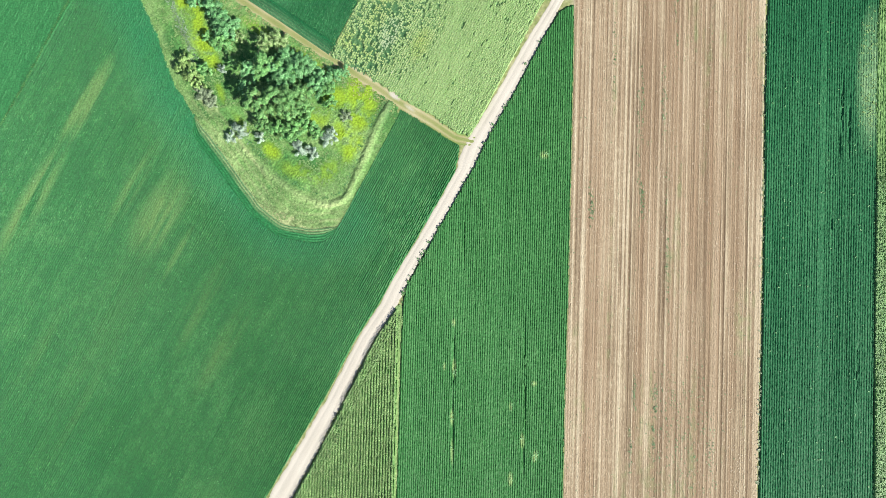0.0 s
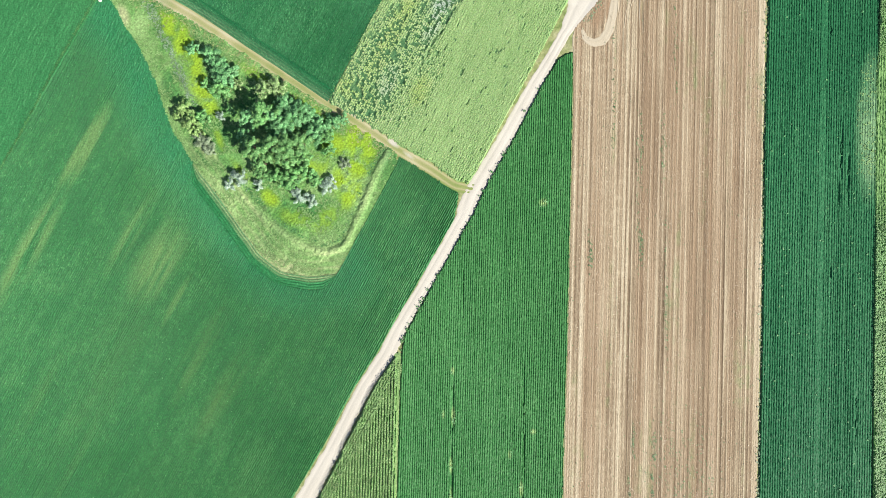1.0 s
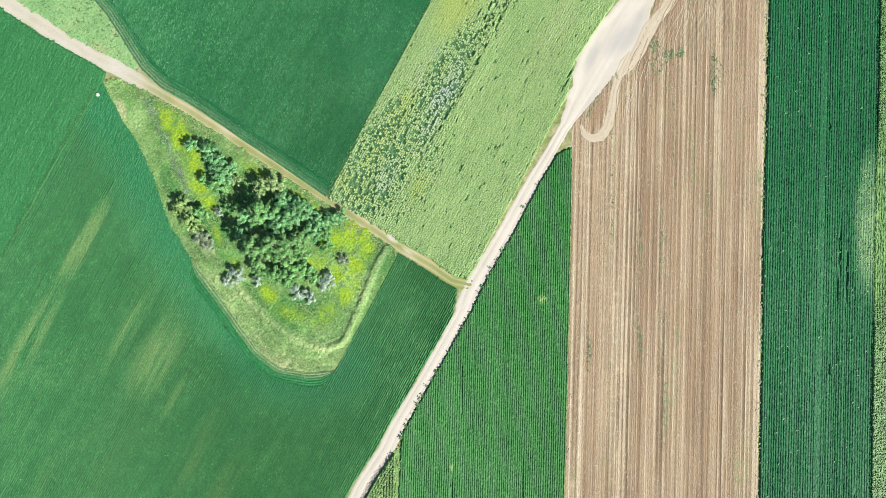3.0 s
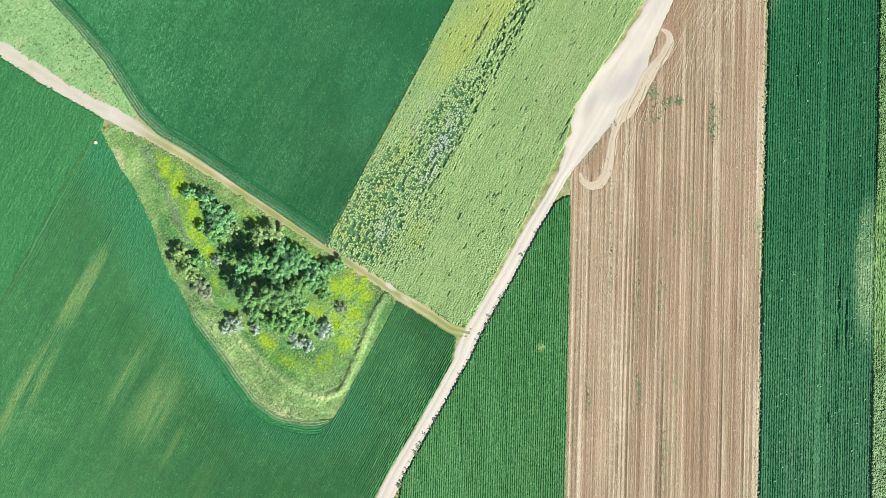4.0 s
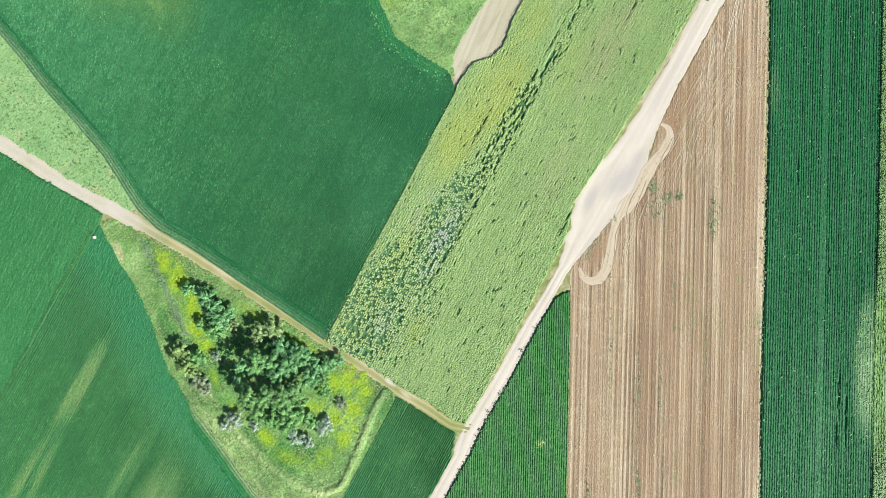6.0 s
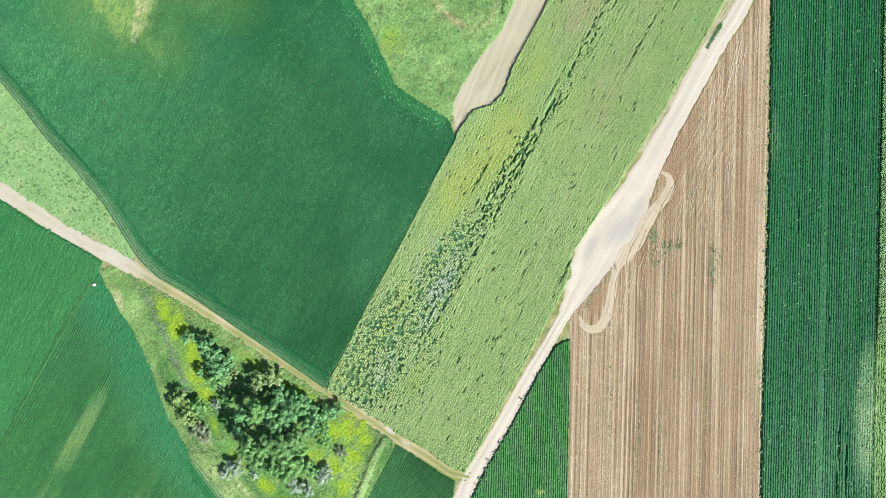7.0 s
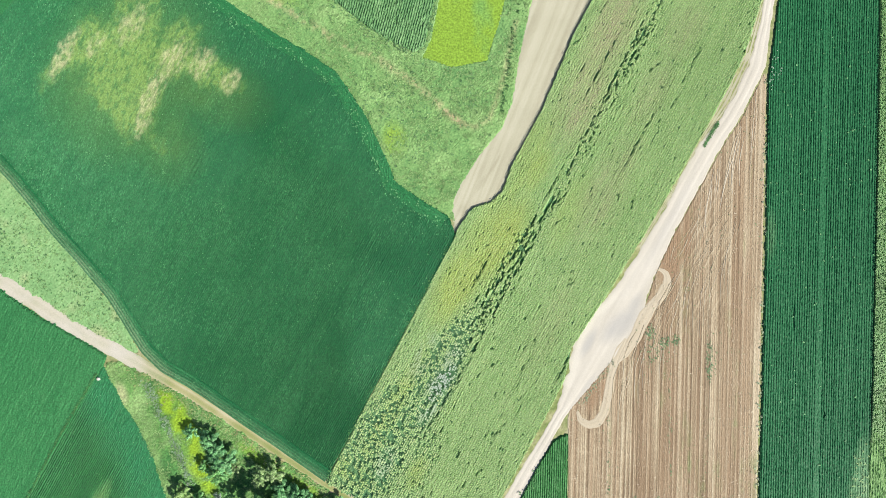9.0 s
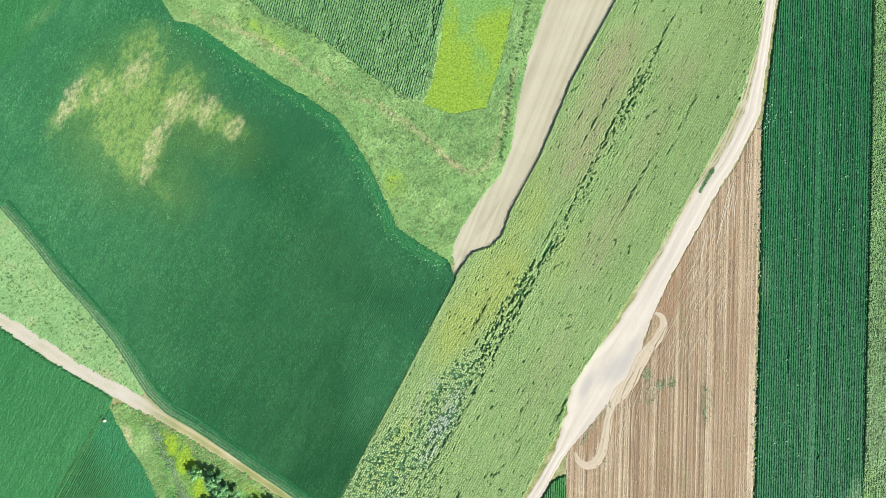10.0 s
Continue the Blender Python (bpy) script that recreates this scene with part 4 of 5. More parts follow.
def bare_strip():
    p = np.array(STRIP_N)
    X, Y = np.meshgrid(np.arange(0, 61, 0.35), np.arange(122, 224, 0.35))
    rng = np.random.default_rng(33)
    IN = inside(X, Y, STRIP_N)
    D = X * math.sin(radians(68)) - Y * math.cos(radians(68))
    tone = 0.5 + 0.8 * (fbm(D * 1.6, (X + Y) * 0.02, 121, 2) - 0.5) + 0.3 * (fbm(X * 0.2, Y * 0.2, 122) - 0.5) - 0.35 * patches(X, Y, [(9.5, 136, 3.5, 1.0, 58, 1), (13, 141, 5, 0.5, 60, 1), (4.2, 129, 2.5, 1.2, 60, 0.8)])
    Z = np.where(IN, 0.05 + 0.025 * rng.random(X.shape), -0.01)
    near = IN[:-1, :-1] | IN[1:, :-1] | IN[:-1, 1:] | IN[1:, 1:]
    used, faces = grid_faces(*X.shape, near)
    return mesh_of("bare_strip", np.stack([X.ravel(), Y.ravel(), Z.ravel()], 1)[used], faces, {"tone": np.clip(tone.ravel()[used], 0, 1)}, tilled)


tagged(bare_strip(), "pale bare tilled soil strip tapering to a point", "bare soil", kind="stuff")
for line, width in LOOPS:
    left, right = both_sides(line, width)
    tagged(ribbon("tyre_track", left, right, tan_earth, 41, 11, 0.02, 0.06, 0.05, 0.8, ragged=0.8, blotch=0.35, rim=0.05), "curved tan tyre track pressed into the stubble", "track", kind="structure")


def wheel_mark(line, wide, seed, tone):
    line = [q for q in line if inside(np.array([q[0]]), np.array([q[1]]), STUBBLE)[0]]
    if len(line) > 2:
        left, right = both_sides(line, [0.4 * wide, wide, wide, 0.3 * wide])
        tagged(ribbon("tyre_track", left, right, tan_earth, seed, 5, 0.0, 0.14, 0.0, tone), "thin pale wheel mark bending across the stubble", "track", kind="structure")


for i in range(30):
    r = random.Random(700 + i)
    x, bend = 45 + 1.05 * i + r.uniform(-0.6, 0.6), r.uniform(-0.3, 0.5)
    top = 82 + 1.15 * (x - 46) + r.uniform(-5, 5)
    y = top - r.uniform(6, 16)
    wheel_mark([(x - 0.02 * (top - y), y), (x, top - 4), (x + 0.5 + bend, top + 1), (x + 2.0 + bend, top + 5), (x + 3.6 + bend, top + r.uniform(7, 13))], r.uniform(0.2, 0.36), 720 + i, r.uniform(0.45, 0.85))
for i in range(42):
    r = random.Random(800 + i)
    far, x = r.uniform(5, 15), 55 + 0.62 * i + r.uniform(-1, 1)
    y, slope = 103 + 1.25 * (x - 55) + r.uniform(-9, 9), radians(r.uniform(54, 78))
    bow = r.uniform(-0.6, 0.6)
    if i > 25:
        x, far, slope = 68 + 0.95 * (i - 26) + r.uniform(-0.5, 0.5), r.uniform(8, 20), radians(r.uniform(72, 92))
        y, bow = 122 + 1.4 * (x - 68) + r.uniform(-6, 4), r.uniform(-1.2, 0.5)
    wheel_mark([(x + far * k * math.cos(slope) + bow * math.sin(3.1 * k), y + far * k * math.sin(slope)) for k in (0, 0.25, 0.5, 0.75, 1)], r.uniform(0.18, 0.34) * (1.5 if i > 25 else 1.0), 820 + i, r.uniform(0.4, 0.8) + (0.3 if i > 25 else 0.0))

edge = np.array([(51.8, 119.5), (55.5, 125.8), (63.6, 139.0), (67.6, 146.8), (74.1, 158.1), (80.4, 170.9), (85.5, 186.5), (87.2, 199.0)])
bank = np.array([(52.4, 118.0), (57.2, 125.8), (63.9, 138.5), (68.9, 146.8), (77.2, 158.1), (83.2, 170.9), (86.8, 186.5), (88.4, 199.0)])
tagged(ribbon("road_verge", resample(edge, 0.8)[0], resample(bank, 0.8)[0], tilled, 43, 7, 0.0, 0.02, 0.0, 0.35, ragged=0.9), "bare greyish earth verge between the road and the sunflowers", "verge", kind="structure")

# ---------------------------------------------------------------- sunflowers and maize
# These soil sheets carry the shade under the plants in their colour.
tagged(sheet("field_soil", FIELD_F, 0.03, soil), "weedy soil coloured as shaded beneath the sunflowers", "soil", kind="structure")
tagged(sheet("field_soil", FIELD_G, 0.03, soil), "weedy soil coloured as shaded beneath the maize", "soil", kind="structure")


LUMPY_F = [(-21, 66, 34, 10, 61, 0.75), (-10, 60, 22, 9, 61, 0.5), (-19, 62, 26, 11, 61, 1), (-4, 82, 30, 7.5, 61, 1.1), (14, 108, 34, 4, 61, 0.9), (33, 138, 35, 3.0, 62, 0.6), (50, 170, 32, 3.0, 63, 0.75), (-22, 60, 30, 4, 61, 0.8)]
WILD_F = LUMPY_F[:4]
LANES_F = [(12, 100, 60, 0.5, 61, 1), (9, 112, 8, 0.5, 61, 1), (33, 140, 40, 0.5, 61, 1), (20, 120, 30, 0.4, 61, 1), (6, 101, 7, 0.5, 61, 1), (52, 148, 12, 0.4, 61, 0.6), (58, 152, 9, 0.4, 61, 0.6), (31, 86, 7, 0.6, 61, 1), (55, 180, 24, 0.5, 63, 1), (46, 166, 26, 0.5, 63, 1), (42, 168, 14, 0.4, 62, 1), (66, 168, 7, 0.5, 62, 1)]
YELLOW_F = [(13, 121, 19, 9, 61, 0.95), (22, 146, 12, 4, 62, 0.5), (33, 128, 14, 5, 62, 0.35), (4, 110, 18, 7, 61, 0.95), (24, 139, 9, 4, 61, 0.7), (-14, 76, 30, 3, 61, 0.5), (-25, 58, 12, 4, 150, 0.5), (20, 138, 25, 4, 61, 0.5), (-8, 58, 6, 3, 61, 0.6)]
BROWN_F = [(43, 134, 22, 7, 62, 0.5), (28, 98, 18, 5, 62, 0.3), (37, 160, 20, 8, 63, 0.85), (45, 178, 22, 8, 63, 0.85), (55, 160, 14, 6, 62, 0.4), (64, 178, 12, 7, 62, 0.45)]
GREY_F = [(-1.5, 82, 14, 3.6, 63, 1.1), (-6, 90, 10, 3, 61, 0.5), (-17, 60, 8, 3, 61, 0.5)]


def along_f(x, y):
    c, s = math.cos(radians(61.4)), math.sin(radians(61.4))
    return x * c + y * s, y * c - x * s


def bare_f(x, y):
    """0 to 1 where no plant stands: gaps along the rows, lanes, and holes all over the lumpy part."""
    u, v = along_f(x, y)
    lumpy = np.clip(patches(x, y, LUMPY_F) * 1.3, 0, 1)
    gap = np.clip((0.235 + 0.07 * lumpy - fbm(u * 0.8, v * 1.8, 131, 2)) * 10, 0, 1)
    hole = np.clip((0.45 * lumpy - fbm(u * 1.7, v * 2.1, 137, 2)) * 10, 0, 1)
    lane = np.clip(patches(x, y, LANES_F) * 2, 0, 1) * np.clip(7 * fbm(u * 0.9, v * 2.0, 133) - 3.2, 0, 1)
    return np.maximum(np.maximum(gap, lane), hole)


def thin_f(x, y):
    rim = 0.6 * np.clip(1.2 - distance(x, y, [(-32.5, 55.4), (1.5, 119.8)]) / 2.2, 0, 1)
    sparse = 0.84 * np.clip(1.7 * patches(x, y, WILD_F) - 0.25, 0, 1)
    return np.maximum(np.maximum(0.88 * bare_f(x, y), sparse), rim)


def weed_shade_f(x, y):
    """Dark green in the holes of the crop: weeds, with the shade between plants painted in."""
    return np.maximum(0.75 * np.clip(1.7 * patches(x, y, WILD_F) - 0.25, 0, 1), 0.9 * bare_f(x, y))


def yellow_f(x, y):
    u, v = along_f(x, y)
    return 1.25 * patches(x, y, YELLOW_F) * (0.35 + 0.9 * fbm(u * 0.1, v * 0.5, 134))


def brown_f(x, y):
    u, v = along_f(x, y)
    return (0.08 + 0.9 * patches(x, y, BROWN_F)) * (0.2 + 1.1 * fbm(u * 0.12, v * 0.8, 135, 4))


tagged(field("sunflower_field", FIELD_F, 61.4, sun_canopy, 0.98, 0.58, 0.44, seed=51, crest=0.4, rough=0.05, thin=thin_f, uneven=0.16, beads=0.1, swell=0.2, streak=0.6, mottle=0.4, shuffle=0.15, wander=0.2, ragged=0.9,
             dry=lambda x, y, u, v: yellow_f(x, y), sere=lambda x, y, u, v: brown_f(x, y), weed=weed_shade_f),
       "ripening light green sunflower crop with lumpy uneven rows", "crop field", kind="stuff")


def sunflower_leaves():
    q, u, v, rng = in_rows(FIELD_F, 61.4, 0.58, 0.42, 51, 0.06)
    x, y = q.T
    lumpy = np.clip(patches(x, y, LUMPY_F) * 1.3, 0, 1)
    stays = (bare_f(x, y) < 0.35) & (rng.random(len(x)) > 0.1 * lumpy)
    x, y, lumpy = x[stays], y[stays], lumpy[stays]
    thin = bare_f(x, y)
    grey = patches(x, y, GREY_F) * np.clip(3 * fbm(x * 0.5, y * 0.5, 136) - 0.7, 0, 1)
    verts, faces = leaf_ring(3, 0.26, 0.25, -0.04, 0.06, 0.18, 52, 0.10, False)
    slots = [0] * len(faces)
    k = len(verts)
    tilt = np.array(((-0.10, -0.10, 0.13), (0.10, -0.10, 0.10), (0.10, 0.10, 0.13), (-0.10, 0.10, 0.16)))
    verts, faces, slots = verts + list(tilt), faces + [(k, k + 1, k + 2, k + 3)], slots + [1]
    z = 0.98 * 0.72 * (1 - thin) + rng.uniform(-0.06, 0.06, len(x)) + 0.2 * lumpy * (rng.random(len(x)) - 0.5)
    return scatter("sunflower_leaves", verts, faces, np.stack([x, y, z], 1), rng.uniform(0, 6.28, len(x)), rng.uniform(0.7, 1.25, len(x)) * (1 + 0.35 * lumpy), [sun_leaf, sun_head],
                   {"dry": np.clip(yellow_f(x, y), 0, 1), "sere": np.clip(brown_f(x, y), 0, 1), "grey": np.clip(grey, 0, 1)}, slots)


tagged(sunflower_leaves(), "broad light green sunflower leaves and ripening heads", "crop leaves", kind="stuff")


def maize():
    verts, faces = leaf_ring(4, 0.33, 0.2, 0.7, 1.2, 0.4, 56, 0.25)
    edge = [(x - 0.2, y) for x, y in FIELD_G[:6]] + [(x + 3.2, y) for x, y in FIELD_G[5::-1]]
    inner = [(x + 2.2, y - 1) for x, y in FIELD_G[:6]] + FIELD_G[6:]
    q, u, v, rng = in_rows(inner, 88.5, 0.74, 0.32, 55, 0.04)
    side, _, _, _ = in_rows(edge, 60.4, 0.66, 0.3, 56, 0.05)
    q = np.concatenate([q, side[inside(side[:, 0], side[:, 1], FIELD_G)]])
    gaps = fbm(q[:, 0] * 1.6, q[:, 1] * 0.9, 57) > 0.25
    q = q[gaps]
    return scatter("maize_field", verts, faces, np.stack([*q.T, 0 * q[:, 0]], 1), rng.uniform(0, 6.28, len(q)), rng.uniform(0.85, 1.1, len(q)), maize_leaf)


def maize_strip():
    strip = FIELD_R[:9] + [(x + 9.5, y) for x, y in FIELD_R[8::-1]]
    q, u, v, rng = in_rows(strip, 88.2, 0.66, 0.5, 57)
    verts, faces = leaf_ring(4, 0.42, 0.28, 0.7, 0.95, 0.3, 58, 0.2, False)
    return scatter("maize_field", verts, faces, np.stack([*q.T, 0 * u], 1), rng.uniform(0, 6.28, len(q)), rng.uniform(1.0, 1.3, len(q)) * (1 - 0.7 * np.clip(1.6 * patches(*q.T, [(113, 47, 27, 9, 88, 1)]), 0, 1)), pale_leaf)


tagged(sheet("field_soil", FIELD_R, 0.03, soil), "weedy soil coloured as shaded beneath the pale maize", "soil", kind="structure")
tagged(field("maize_field", FIELD_R[:9] + [(x + 9.5, y) for x, y in FIELD_R[8::-1]], 88.2, maize_pale, 1.05, 0.66, 0.5, seed=57, crest=0.4, rough=0.10, thin=lambda x, y: 0.6 * np.clip(1.6 * patches(x, y, [(113, 47, 27, 9, 88, 1)]), 0, 1)),
       "pale green maize rows beside the beet crop", "crop field", kind="stuff")
tagged(maize_strip(), "pale green maize leaves beside the beet crop", "crop field", kind="stuff")
tagged(field("maize_field", FIELD_G, 88.5, maize_pale, 1.25, 0.74, 0.3, seed=59, crest=0.75, power=0.8, rough=0.13, wander=0.1, uneven=0.3, ragged=0.5),
       "rows of tall yellow green maize", "crop field", kind="stuff")
tagged(maize(), "tall yellow green maize filling a triangle by the road", "crop field", kind="stuff")


# ---------------------------------------------------------------- trees and shrubs
def tube(points, radii, sides=7):
    """A tapered round limb through points."""
    verts, faces = [], []
    for i, (p, r) in enumerate(zip(points, radii)):
        for k in range(sides):
            a = 2 * math.pi * k / sides
            verts.append((p[0] + r * math.cos(a), p[1] + r * math.sin(a), p[2]))
    for i in range(len(points) - 1):
        for k in range(sides):
            a, b = i * sides + k, i * sides + (k + 1) % sides
            faces.append((a, b, b + sides, a + sides))
    return verts, faces


def leaves(lobes, per, size, rng, flat=0.85, spread=(0.46, 0.26)):
    """Many small leaf faces in sprays that reach outwards (centre and radius of each spray)."""
    rows = []
    for (c, r) in lobes:
        many = int(per * r * r)
        out = np.array([c[0], c[1], 0.0]) / (math.hypot(c[0], c[1]) + 0.3) + rng.normal(0, 0.45, 3)
        out[2] = abs(out[2]) * 0.6 + 0.15
        out /= np.linalg.norm(out)
        off = rng.normal(0, 1, (many, 1)).clip(-1.9, 1.9) * out * r * spread[0] + rng.normal(0, spread[1], (many, 3)) * r * (1, 1, 0.7)
        facing = off / (np.linalg.norm(off, axis=1)[:, None] + 0.01) * flat + rng.normal(0, 0.25, (many, 3)) + (0, 0, 0.8)
        facing /= np.linalg.norm(facing, axis=1)[:, None]
        side = np.cross(facing, out + rng.normal(0, 0.5, (many, 3)))
        side /= np.linalg.norm(side, axis=1)[:, None]
        up = np.cross(facing, side)
        k = size * rng.uniform(0.6, 1.3, (many, 1))
        where = c + off
        rows.append(np.stack([where - up * k * 0.55, where + side * k * 0.3, where + up * k * 0.55, where - side * k * 0.3], 1))
    verts = np.concatenate(rows).reshape(-1, 3)
    return verts, np.arange(len(verts)).reshape(-1, 4)


def under(ob, parent, label=""):
    ob.parent = parent
    return tagged(ob, label) if label else ob


def tree(x, y, r, h, leaf, label, seed, leaf_size=0.46, group="trees of the grove"):
    rng = np.random.default_rng(seed)
    root = tagged(new("tree"), label, "tree", group)
    root.location = (x, y, 0)
    fork = h * 0.32
    bend = rng.uniform(-0.25, 0.25, 2)
    v, f = tube([(0, 0, -0.1), (bend[0] * 0.5, bend[1] * 0.5, fork * 0.5), (*bend, fork), (*bend * 1.4, h * 0.6)], [0.035 * h, 0.028 * h, 0.022 * h, 0.010 * h])
    under(mesh_of("trunk", v, f, None, bark, True), root)
    lobes = []
    many = int(8 + r * 3.5)
    for i in range(many):
        a, k = 2.4 * i + rng.uniform(-0.6, 0.6), math.sqrt((i + 0.5) / many)
        out = r * 0.88 * k * rng.uniform(0.85, 1.12)
        lobes.append((np.array([out * math.cos(a), out * math.sin(a), h * (0.9 - 0.45 * k * k) + rng.uniform(-0.16, 0.06) * h]), r * rng.uniform(0.24, 0.38)))
    for c, lr in lobes[2::4]:
        start = np.array([*bend, fork * rng.uniform(0.8, 1.2)])
        mid = start * 0.5 + c * 0.5 + (0, 0, -0.1 * h)
        v, f = tube([start, mid, c], [0.012 * h, 0.008 * h, 0.003 * h], 5)
        under(mesh_of("limb", v, f, None, bark, True), root)
    v, f = leaves(lobes, 170, leaf_size, rng)
    under(mesh_of("crown", v, f, None, leaf), root)
    return root


def shrub(x, y, r, h, leaf, label, seed, leaf_size=0.27, per=480, group="shrubs of the grove"):
    rng = np.random.default_rng(seed)
    root = tagged(new("shrub"), label, "shrub", group)
    root.location = (x, y, 0)
    lobes = []
    for i in range(int(5 + r * 2)):
        a, k = 2.4 * i + rng.uniform(-0.6, 0.6), math.sqrt((i + 0.3) / (5 + r * 2))
        lobes.append((np.array([r * 0.8 * k * math.cos(a), r * 0.8 * k * math.sin(a), h * (0.75 - 0.4 * k)]), r * rng.uniform(0.26, 0.45)))
    for c, lr in lobes[::2]:
        v, f = tube([(0, 0, -0.05), c * 0.5, c], [0.04, 0.025, 0.01], 5)
        under(mesh_of("stem", v, f, None, bark, True), root)
    v, f = leaves(lobes, per, leaf_size, rng)
    under(mesh_of("foliage", v, f, None, leaf), root)
    return root


BLUE_TREES = [(-68.1, 69.1, 1.9, 3.6), (-63.2, 67.2, 2.3, 5.2), (-61.4, 64.2, 2.5, 5.2), (-59.0, 61.8, 3.0, 5.4), (-52.4, 49.5, 2.2, 9.2), (-43.3, 53.6, 2.8, 5.6), (-40.4, 50.4, 3.0, 6.6), (-44.2, 47.2, 2.8, 7.8), (-39.3, 52.7, 2.3, 5.2),
              (-45.9, 49.5, 2.4, 8.2), (-36.8, 51.2, 2.2, 4.0), (-53.8, 45.8, 1.5, 7.8), (-35.6, 46.5, 2.6, 5.2), (-31.0, 49.7, 2.1, 3.4), (-28.4, 50.6, 1.6, 3.0), (-34.1, 48.9, 2.0, 4.2)]
GREEN_TREES = [(-60.8, 58.2, 2.3, 4.4), (-58.0, 52.9, 1.4, 3.2), (-64.5, 59.9, 1.6, 3.0), (-48.2, 50.9, 3.0, 9.8), (-32.7, 45.2, 2.0, 4.0), (-32.4, 42.0, 1.6, 3.0), (-46.0, 34.8, 2.3, 5.0), (-41.6, 34.2, 2.6, 5.0),
               (-37.8, 36.8, 2.2, 4.4), (-35.4, 34.1, 1.9, 3.6), (-38.6, 40.1, 2.0, 5.4), (-65.5, 51.3, 1.8, 3.6)]
OLIVE_TREES = [(-50.8, 41.9, 2.8, 10.8), (-46.2, 42.4, 2.9, 11.2), (-41.7, 42.4, 3.0, 10.0), (-38.9, 43.9, 2.4, 8.0), (-49.0, 38.7, 2.3, 8.4), (-43.0, 39.5, 2.7, 7.8), (-49.4, 36.0, 1.9, 5.6)]
YELLOW_TREES = [(-69.9, 53.2, 1.9, 4.4), (-68.3, 49.2, 2.2, 4.8), (-66.9, 47.7, 1.7, 3.6), (-71.7, 51.3, 1.4, 3.6)]
PALE_TREES = [(-56.5, 59.6, 1.4, 3.4), (-49.3, 57.7, 2.5, 5.2), (-45.9, 58.6, 2.4, 4.8)]
for k, (places, leaf, label) in enumerate(((BLUE_TREES, leaf_blue, "broadleaf tree with blue green crown"), (GREEN_TREES, leaf_green, "broadleaf tree with fresh green crown"),
                                           (OLIVE_TREES, leaf_olive, "bushy tree with olive green crown"), (PALE_TREES, leaf_pale, "small tree with pale yellow green crown"),
                                           (YELLOW_TREES, leaf_yellow, "thin bushy tree with yellowish olive crown"))):
    for i, (x, y, r, h) in enumerate(places):
        tree(x, y, 1.12 * r, h, leaf, ("tall " if h > 7 else "low " if h < 4 else "") + label, 200 + 40 * k + i)
SILVER = [(-61.1, 51.4, 1.3, 2.4), (-55.8, 34.8, 2.2, 3.8), (-58.4, 33.4, 1.6, 2.6), (-50.8, 33.2, 1.5, 2.6), (-32.6, 32.6, 2.1, 3.2), (-31.5, 34.4, 1.4, 2.6), (-40.0, 30.1, 2.2, 3.0), (-36.7, 28.9, 1.6, 2.6)]
DEAD = [(-65.2, 44.1, 2.3, 2.0), (-66.9, 45.9, 1.5, 1.8), (-28.0, 38.8, 1.6, 1.8), (-63.4, 42.3, 1.5, 2.0)]
for k, (places, leaf, label) in enumerate(((SILVER, leaf_silver, "silver white leaved shrub among yellow weeds"), (DEAD, leaf_dead, "grey half-dead shrub with bare twigs"))):
    for i, (x, y, r, h) in enumerate(places):
        shrub(x, y, 1.15 * r, 1.1 * h, leaf, label, 300 + 20 * k + i)


# ---------------------------------------------------------------- tufts, weeds and straw
def tufts(name, outline, per, seed, material, size, label, thin=None, holes=(), avoid=None):
    q, rng = in_outline(outline, per, seed)
    if avoid:
        q = q[avoid(*q.T) < 0.4]
    for hole in holes:
        q = q[~inside(q[:, 0], q[:, 1], hole)]
    keep = fbm(q[:, 0] * 0.3, q[:, 1] * 0.3, seed + 1) > (0.42 if thin is None else thin)
    q = q[keep]
    verts, faces = leaf_ring(5, 0.5, 0.22, 0.05, 0.35, 0.35, seed + 2, 0.6, False)
    k = rng.uniform(0.6, 1.3, len(q)) * size
    return tagged(scatter(name, verts, faces, np.stack([*q.T, 0.1 + 0 * q[:, 0]], 1), rng.uniform(0, 6.28, len(q)), k, material), label, "grass", kind="stuff")


tufts("grass_tufts", GROVE, 5.0, 61, leaf_tuft, 0.6, "ragged grass tufts in the grove", avoid=yellow_m)
tufts("grass_tufts", MEADOW_J, 3.0, 62, leaf_tuft, 0.7, "ragged grass tufts in the meadow", holes=(FIELD_K, STRIP_L))
tufts("grass_tufts", VERGE_H, 1.4, 63, leaf_tuft, 0.6, "ragged grass tufts on the verge")


def specks(name, outline, per, z, size, material, label, seed, near=None, reach=3.0, spots=None, holes=()):
    """Small weeds that stand up through a crop."""
    q, rng = in_outline(outline, per, seed)
    for hole in holes:
        q = q[~inside(q[:, 0], q[:, 1], hole)]
    if near is not None:
        q = q[rng.random(len(q)) < np.exp(-(distance(q[:, 0], q[:, 1], near) / reach) ** 2)]
    if spots is not None:
        q = q[rng.random(len(q)) < patches(q[:, 0], q[:, 1], spots)]
    verts, faces = leaf_ring(5, 0.32, 0.24, 0.0, 0.2, 0.3, seed + 2, 0.4, False)
    return tagged(scatter(name, verts, faces, np.stack([*q.T, z + 0 * q[:, 0]], 1), rng.uniform(0, 6.28, len(q)), rng.uniform(0.5, 1.3, len(q)) * size, material), label, "weeds", kind="stuff")


